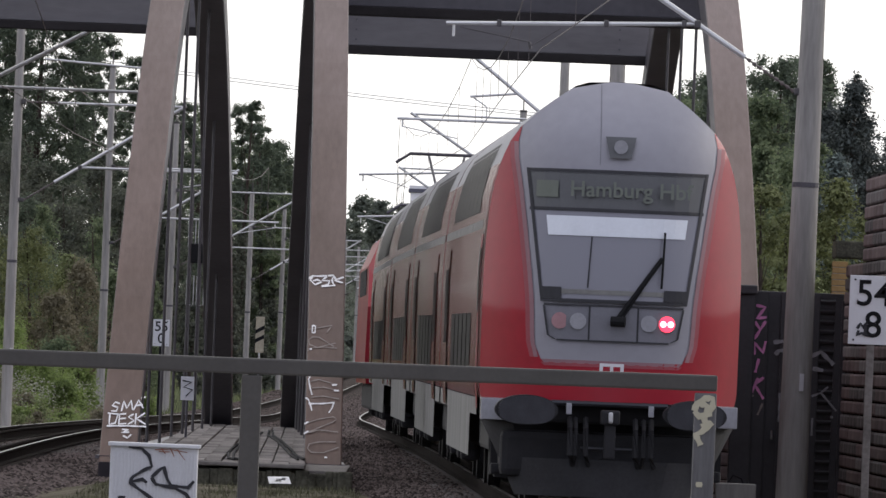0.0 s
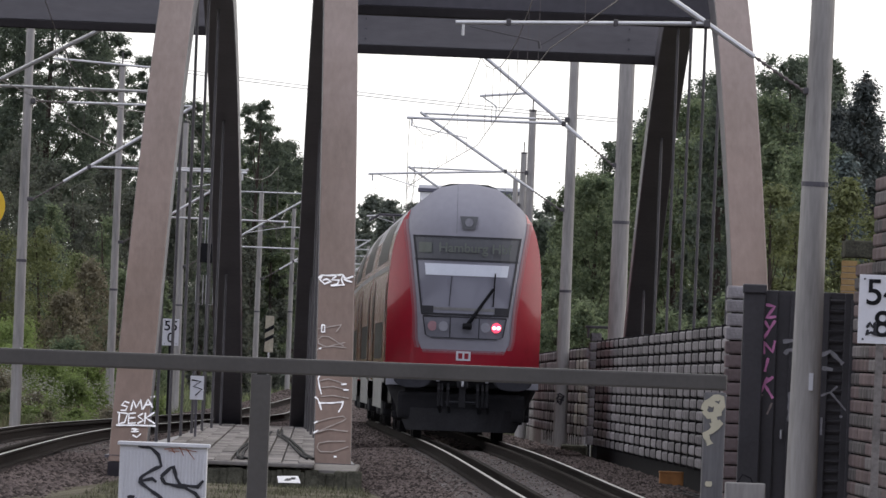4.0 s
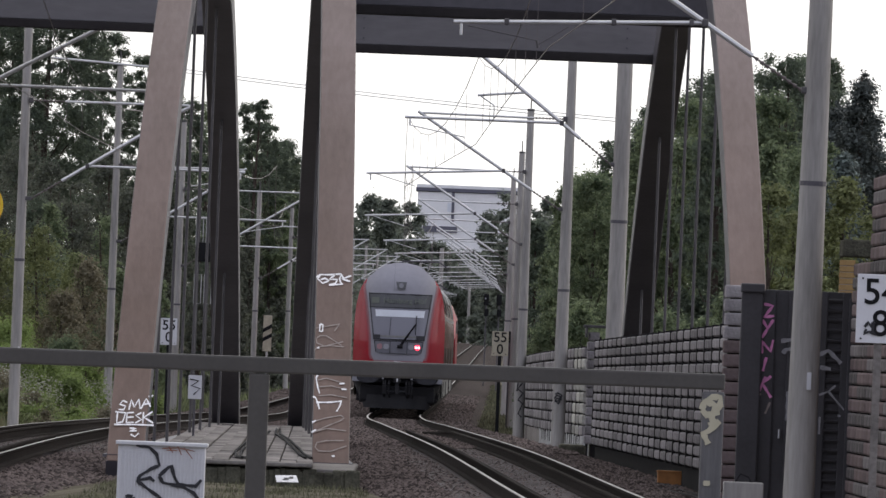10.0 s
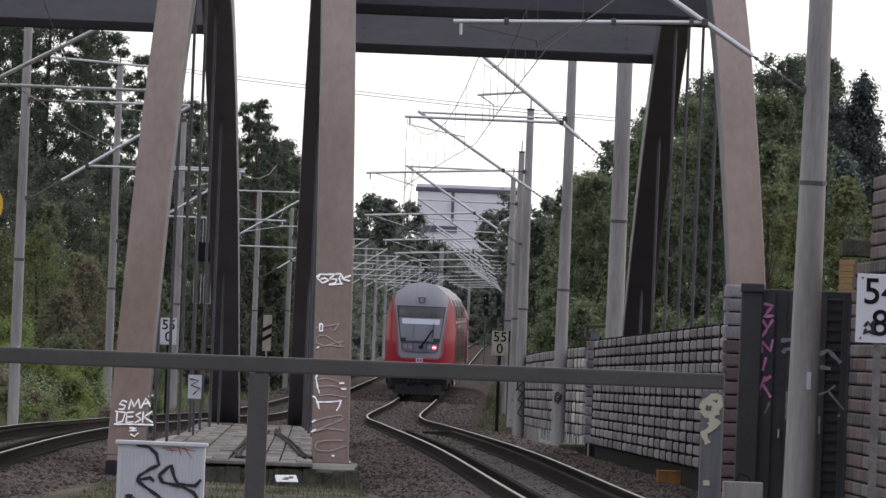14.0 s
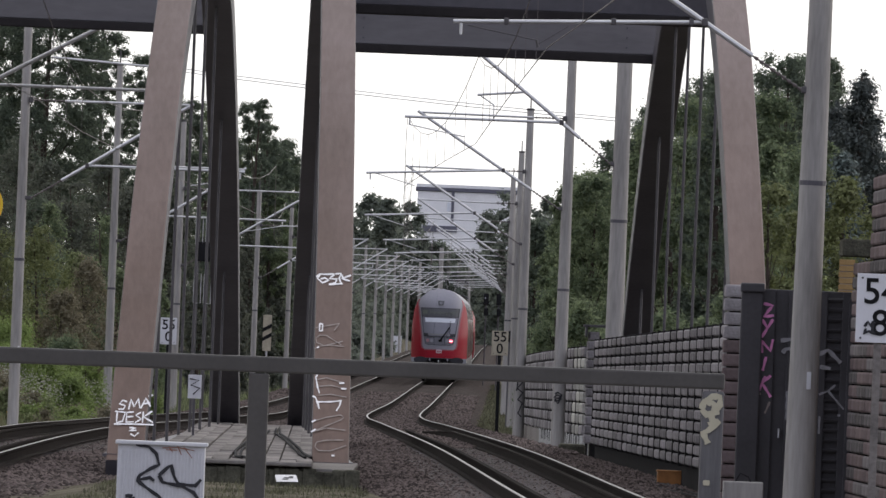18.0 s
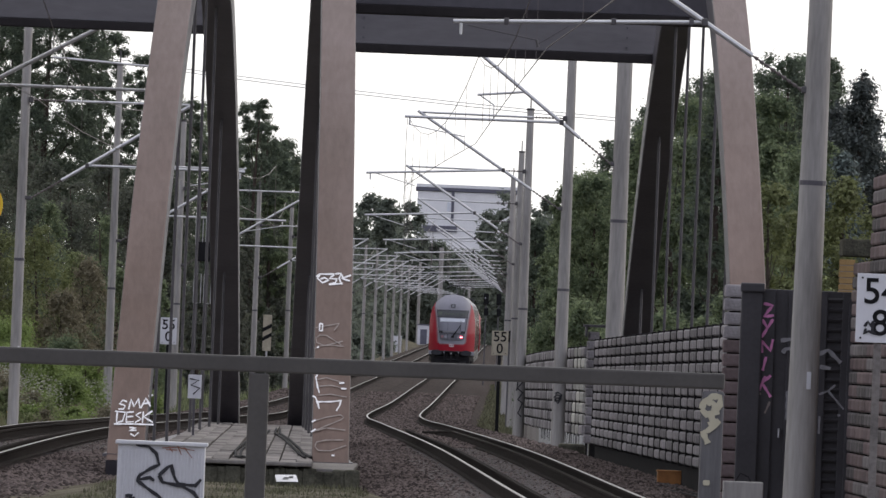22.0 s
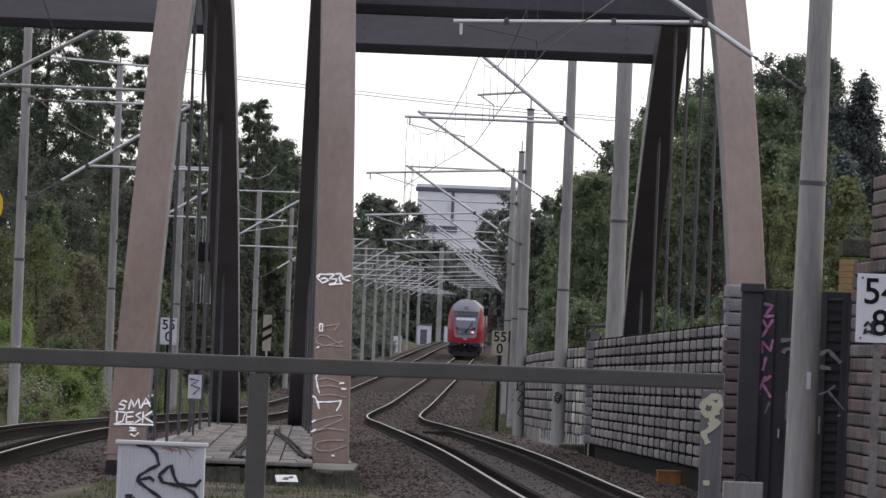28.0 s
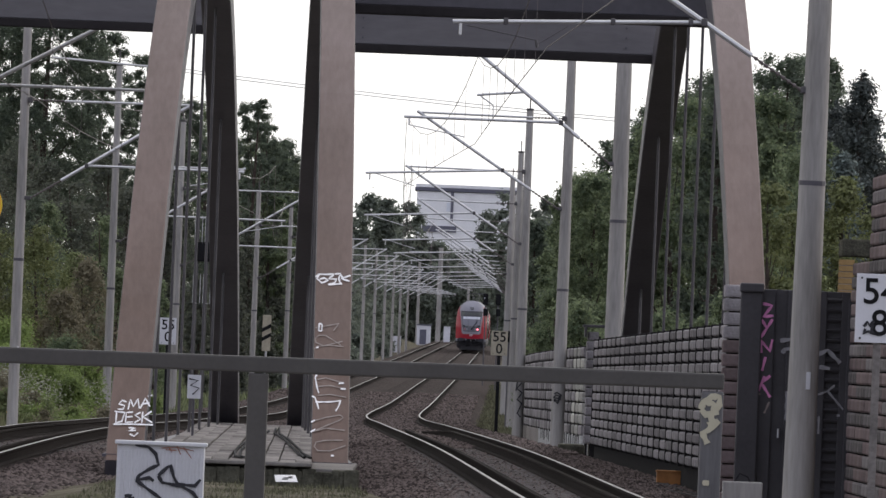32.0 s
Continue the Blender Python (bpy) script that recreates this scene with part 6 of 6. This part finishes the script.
# scribbles on the masts
sprayed("graffiti_mark", "black scribble on a concrete mast", [[(2.72, 0.62), (2.78, 0.7), (2.86, 0.68), (2.84, 0.58), (2.74, 0.55), (2.78, 0.63), (2.9, 0.6)], [(2.74, 0.72), (2.8, 0.76), (2.9, 0.7), (2.82, 0.5), (2.74, 0.6)]], 0.035, lambda u, v: (u, 304.82, v), M_spray_black)
sprayed("graffiti_mark", "black scribble on a concrete mast", [[(2.3, 0.55), (2.34, 0.95), (2.46, 0.8), (2.32, 0.62), (2.48, 0.5), (2.34, 0.3), (2.48, 0.2), (2.36, -0.1), (2.46, -0.2)]], 0.035, lambda u, v: (u, 379.82, v), M_spray_black)
sprayed("graffiti_mark", "pale scribble on a concrete mast", [[(-9.12, 1.0), (-9.08, 1.3), (-9.02, 1.05), (-8.98, 1.35)]], 0.04, lambda u, v: (u, 279.86, v), M_spray_white)

# painted railing post
sprayed("graffiti_scrawl", "cream paint splash dripping down the railing post", [[(1.01, 1.42), (1.02, 1.45), (1.05, 1.47), (1.08, 1.47), (1.08, 1.44), (1.06, 1.41), (1.03, 1.4), (1.01, 1.42)], 
        [(1.03, 1.45), (1.06, 1.44), (1.05, 1.39), (1.06, 1.37), (1.04, 1.36)], [(1.06, 1.44), (1.07, 1.4)], 
        [(1.08, 1.38), (1.04, 1.34), (1.02, 1.33), (1.03, 1.31), (1.04, 1.29)], [(1.04, 1.15), (1.04, 1.13)]], 0.022, lambda u, v: (u, 49.962, v), M_spray_cream)

# ---- cabinet in front of the bridge ----
cabinet = thing("trackside_cabinet", "grey-white ribbed cable cabinet with black graffiti", "cabinet", pose(-2.505, 120, -0.24))
part("body", Shape().box(0, 0.2, 0.44, 0.8, 0.4, 0.88, 0.01), M_cabinet, cabinet)
part("lid", Shape().box(0, 0.19, 0.895, 0.845, 0.46, 0.035, 0.008), M_cabinet, cabinet, "overhanging lid")
rib = Shape().box(0, 0, 0, 0.014, 0.012, 0.8, 0.004).mesh("rib", M_cabinet)
for k in range(24):
    part("rib", rib, None, cabinet).matrix_basis = pose(-0.368 + 0.032 * k, -0.004, 0.42)
sprayed("graffiti_tag", "black sprayed figure on the cabinet", [
    [(-2.74, 0.64), (-2.62, 0.62), (-2.55, 0.56), (-2.52, 0.46), (-2.6, 0.42), (-2.69, 0.36), (-2.72, 0.31), (-2.6, 0.34), (-2.56, 0.31)], [(-2.72, 0.31), (-2.62, 0.24), (-2.5, 0.16), (-2.42, 0.08)],
    [(-2.52, 0.36), (-2.44, 0.44), (-2.41, 0.46), (-2.38, 0.36), (-2.34, 0.29), (-2.18, 0.28), (-2.13, 0.34)], [(-2.52, 0.36), (-2.48, 0.3), (-2.3, 0.27), (-2.2, 0.22), (-2.15, 0.16)],
    [(-2.82, 0.16), (-2.76, 0.17), (-2.79, 0.12), (-2.73, 0.15)]], 0.03, lambda u, v: (u, 119.984, v), M_spray_black)
sprayed("rust_marks", "rusty scratches near the cabinet's lid", [[(-2.5, 0.615), (-2.36, 0.625), (-2.2, 0.6)], [(-2.44, 0.63), (-2.4, 0.58)], [(-2.36, 0.64), (-2.32, 0.56)], [(-2.3, 0.63), (-2.22, 0.53)], [(-2.46, 0.6), (-2.36, 0.6)]],
        0.008, lambda u, v: (u, 119.986, v), M_spray_brown)


# ---- signs ----
def lettered(text, size, x, y, z, parent, mat, name="lettering"):
    cu = bpy.data.curves.new(name, "FONT")
    cu.body, cu.size, cu.align_x, cu.align_y, cu.extrude, cu.offset = text, size, "CENTER", "CENTER", 0.002, 0.004 * size / 0.42
    src = new("lettering_source", cu)
    me = bpy.data.meshes.new_from_object(src.evaluated_get(bpy.context.evaluated_depsgraph_get()))
    bpy.data.objects.remove(src)
    me.materials.clear()
    me.materials.append(mat)
    ob = part(name, me, None, parent)
    ob.matrix_basis = pose(x, y, z, rx=90)
    return ob


def build_board(label, x, y, wide, low, top, foot, mat, upper, lower, size, post_x=0.0, post_mat=M_galv):
    sign = thing("kilometre_board", label, "sign", pose(x, y, 0))
    plate = part("plate", Shape().box(0, 0, (low + top) / 2, wide, 0.02, top - low, 0.006), mat, sign)
    part("post", Shape().box(post_x, 0.05, (foot + top - 0.05) / 2, 0.09, 0.06, top - 0.05 - foot, 0.01), post_mat, sign)
    mid = (top + low) / 2
    lettered(upper, size, 0, -0.016, mid + size * 0.43, sign, M_black)
    lettered(lower, size, 0, -0.016, mid - size * 0.43, sign, M_black)
    for sx in (-1, 1):
        for z in (low + 0.05, top - 0.05):
            part("bolt", Shape().rod((sx * (wide / 2 - 0.06), -0.01, z), (sx * (wide / 2 - 0.06), -0.022, z), 0.012), M_black, sign)
    return sign


board = build_board("white kilometre board with black numerals 54 and 8", 5.04, 150, 0.56, 1.9, 2.69, -0.4, M_white, "54", "8", 0.42, -0.02, M_slab)
sprayed("graffiti_mark", "small black leaf-shaped mark on the kilometre board", [[(4.86, 2.08), (4.9, 2.14), (4.93, 2.09), (4.97, 2.16), (4.95, 2.04), (4.99, 2.0), (4.91, 2.03), (4.86, 2.0), (4.88, 2.06)]],
        0.03, lambda u, v: (u, 149.98, v), M_spray_black)
build_board("weathered ivory kilometre board with black numerals 55 and 0", 1.585, 342, 0.43, 1.56, 2.2, -0.75, M_ivory, "55", "0", 0.36, 0.0, M_black)
build_board("white kilometre board with black numerals 55 and 0 beside the bridge", -7.08, 342, 0.43, 1.5, 2.2, -0.6, M_white, "55", "0", 0.36, 0.0, M_black)

bake = thing("marker_board", "white marker board with a black slanting stripe", "sign", pose(-6.98, 530, 0))
part("plate", Shape().box(0, 0, 2.07, 0.35, 0.03, 1.46, 0.01), M_ivory, bake)
for z in (1.83, 2.2):
    part("stripe", Shape().plate([(-0.176, z - 0.1), (0.176, z + 0.1), (0.176, z + 0.26), (-0.176, z + 0.06)], -0.025, 0.006), M_black, bake)
part("post", Shape().rod((0, 0.05, -1.2), (0, 0.05, 2.6), 0.04), M_galv, bake)

tag = thing("small_sign", "small white sign plate with a black scrawl beside the bridge", "sign", pose(-3.78, 204, 0.16))
part("plate", Shape().box(0, 0, 0.74, 0.21, 0.015, 0.37, 0.004), M_white, tag)
part("scrawl", Shape().line([(-0.08, -0.012, 0.86), (0.06, -0.012, 0.84), (-0.06, -0.012, 0.76), (0.08, -0.012, 0.72), (-0.02, -0.012, 0.62)], 0.012), M_black, tag, "black scrawl")
part("post", Shape().rod((0, 0.03, -0.3), (0, 0.03, 0.9), 0.02), M_beam, tag)

disc = thing("yellow_sign", "round yellow sign on a thin pole", "sign", pose(-3.92, 110, -0.25))
part("disc", Shape().rod((0, 0, 2.93), (0, 0.02, 2.93), 0.21, n=32), M_yellow, disc)
part("pole", Shape().rod((0, 0.04, 0), (0, 0.04, 3.0), 0.025), M_galv, disc)

for x, lab in ((2.42, "railway signal with a lit white lamp"), (3.1, "railway signal seen from behind")):
    sig = thing("railway_signal", lab, "signal", pose(x, 700, track_z(700)))
    part("mast", Shape().rod((0, 0, -0.8), (0, 0, 4.6), 0.035), M_beam, sig)
    part("head", Shape().box(0, 0, 4.3, 0.28, 0.2, 0.6, 0.05), M_black, sig)
    part("lower_head", Shape().box(0.02, 0, 3.6, 0.24, 0.2, 0.4, 0.05), M_black, sig)
    if x < 2.6:
        part("lamp", Shape().rod((-0.05, -0.1, 4.35), (-0.05, -0.13, 4.35), 0.045, n=12), M_lens, sig, "unlit round lamp")
lampbox = thing("railway_signal", "dark signal head beside a catenary mast", "signal", pose(2.45, 455, track_z(455)))
part("head", Shape().rod((0, 0, 2.6), (0, 0.2, 2.6), 0.2, n=16), M_black, lampbox)
part("mast", Shape().rod((0, 0.1, -0.8), (0, 0.1, 2.7), 0.05), M_beam, lampbox)

hut = thing("relay_hut", "small white relay hut beside the distant tracks", "hut", pose(-1.85, 1590, 2.3))
part("wall", Shape().box(0, 0, 1.2, 1.7, 1.7, 2.4, 0.03), M_white, hut)
part("roof", Shape().box(0, 0, 2.45, 1.9, 1.9, 0.14, 0.03), M_facade_dark, hut)
part("door", Shape().box(-0.1, -0.87, 1.0, 0.8, 0.04, 1.8, 0.01), M_facade_dark, hut, "blue-grey door")
for x, y, h in ((6.8, 1580, 0.9), (0.95, 1590, 1.9), (-4.0, 1250, 1.2)):
    box = thing("relay_cabinet", "small white trackside relay cabinet", "cabinet", pose(x, y - 4, track_z(y) - 0.7))
    part("body", Shape().box(0, 0, h / 2 + 0.3, 0.8, 0.4, h + 0.3, 0.02), M_white, box)
    part("lid", Shape().box(0, 0, h + 0.48, 0.9, 0.46, 0.06, 0.01), M_white, box)

for x, y, top, r in ((-2.7, 1600, 12.4, 0.2), (-0.15, 1640, 14.6, 0.34), (3.4, 1600, 13.0, 0.18)):
    fm = thing("far_mast", "tall grey mast far down the line", "mast", pose(x, y, 2.2), group="far masts")
    part("pole", Shape().rod((0, 0, 0), (0, 0, top - 2.2), r, r * 0.8, 10), M_concrete, fm)
    part("crossarm", Shape().box(-1.4 if x < 3 else 1.2, 0, top - 2.8, 5.2, 0.1, 0.12, 0.02), M_galv, fm)

# ---- small things near the bridge ----
crate = thing("orange_box", "small worn orange box on the ballast", "box", pose(3.45, 192, -0.24))
part("body", Shape().box(0, 0, 0.11, 0.36, 0.3, 0.2, 0.02), M_orange, crate)
part("lid", Shape().box(0, 0, 0.22, 0.38, 0.32, 0.03, 0.008), M_orange, crate)
for k, pts in enumerate(([(3.1, 196, -0.2), (3.3, 191, -0.2), (3.45, 186, -0.2), (3.66, 176, -0.2)], [(2.9, 202, -0.2), (3.2, 190, -0.2), (3.25, 184, -0.2), (3.5, 172, -0.18)])):
    lead = thing("cable", "thin black cable lying loose on the ballast", "cable")
    part("strand", Shape().line([(x + 0.06 * math.sin(i * 2.1 + k), y, z) for i, (x, y, z) in enumerate(pts)], 0.014, 6), M_black, lead)
block = thing("concrete_block", "pale concrete block with a bent wire", "concrete block", pose(3.78, 160, -0.3))
part("body", Shape().box(0, 0, 0.23, 0.49, 0.4, 0.46, 0.02), M_concrete, block)
part("wire", Shape().line([(-0.1, -0.1, 0.46), (-0.04, -0.12, 0.56), (0.06, -0.12, 0.52), (0.12, -0.15, 0.4)], 0.008), M_black, block)
paper = Shape().add([(-0.13, -0.8, 0.0), (0.13, -0.9, 0.006), (0.08, 0.8, 0.07), (-0.17, 0.9, 0.06)], [(0, 1, 2, 3)])
paper.add([(-0.13, -0.8, 0.004), (0.13, -0.9, 0.01), (0.08, 0.8, 0.075), (-0.17, 0.9, 0.065)], [(0, 1, 2, 3)])
scrap = thing("paper_scrap", "crumpled printed white paper lying in the grass", "litter", pose(-1.71, 154, 0.0))
part("sheet", paper, M_cabinet, scrap)
for q, w, s in ((0.25, 0.07, -0.03), (0.45, 0.11, 0.0), (0.62, 0.05, 0.03)):
    part("print_bar", Shape().add([(s - w / 2, -0.8 + 1.6 * q, 0.012 + 0.066 * q), (s + w / 2, -0.8 + 1.6 * q, 0.014 + 0.066 * q), (s + w / 2, -0.65 + 1.6 * q, 0.02 + 0.066 * q), (s - w / 2, -0.65 + 1.6 * q, 0.019 + 0.066 * q)], [(0, 1, 2, 3)]), M_black, scrap, "dark printed bar")

post_y = thing("marker_post", "short yellow marker post beside the second track", "post", pose(-9.27, 285, ground_z(-9.27, 285)))
part("post", Shape().box(0, 0, 0.3, 0.13, 0.13, 0.6, 0.02), M_yellow, post_y)
part("cap", Shape().box(0, 0, 0.61, 0.15, 0.15, 0.03, 0.01), M_yellow, post_y)

# tension weights on the second track's mast
weights = thing("tension_weights", "catenary tension weights in a galvanised guide frame", "tension weights", pose(-6.17, 338, 0))
for x in (-0.13, 0.13):
    part("guide", Shape().rod((x, 0, -0.6), (x, 0, 5.6), 0.018), M_rod, weights)
    for z in (2.6, 4.1):
        part("guide_frame", Shape().line([(x - 0.09, -0.05, z), (x - 0.09, -0.05, z + 0.75), (x + 0.09, -0.05, z + 0.75), (x + 0.09, -0.05, z), (x - 0.09, -0.05, z)], 0.012), M_galv, weights)
part("weight_block", Shape().box(0, 0, 3.93, 0.36, 0.25, 0.5, 0.03), M_black, weights, "dark weight stack")

# ---- building far behind ----
block_house = thing("office_building", "pale grey flat-roofed building behind the trees", "building", pose(3.0, 1900, 2.0))
part("wall", Shape().box(1.0, 6, 11.4, 16.0, 12, 22.8, 0.1), M_facade, block_house)
part("roof", Shape().box(1.0, 6, 23.12, 16.6, 12.6, 0.5, 0.05), M_facade_dark, block_house, "dark flat roof edge")
part("parapet", Shape().box(1.0, 6, 23.62, 16.4, 12.4, 0.46, 0.03), M_facade, block_house)
part("downpipe", Shape().box(-1.85, -0.1, 20.6, 0.4, 0.2, 4.6), M_facade_dark, block_house)
part("ledge", Shape().box(-3.6, -0.1, 17.4, 5.0, 0.3, 0.9, 0.03), M_facade_dark, block_house, "dark ledge of the lower wing")
for k, z in ((1, 20.6), (5, 20.9)):
    if k:
        win = part("window", Shape().box(-4.4 + 2.2 * k, -0.04, z, 1.1, 0.12, 1.5, 0.02), M_facade, block_house, "pale window frame")
        part("pane", Shape().box(-4.4 + 2.2 * k, -0.11, z, 0.9, 0.04, 1.3), M_blind, win)


motions()
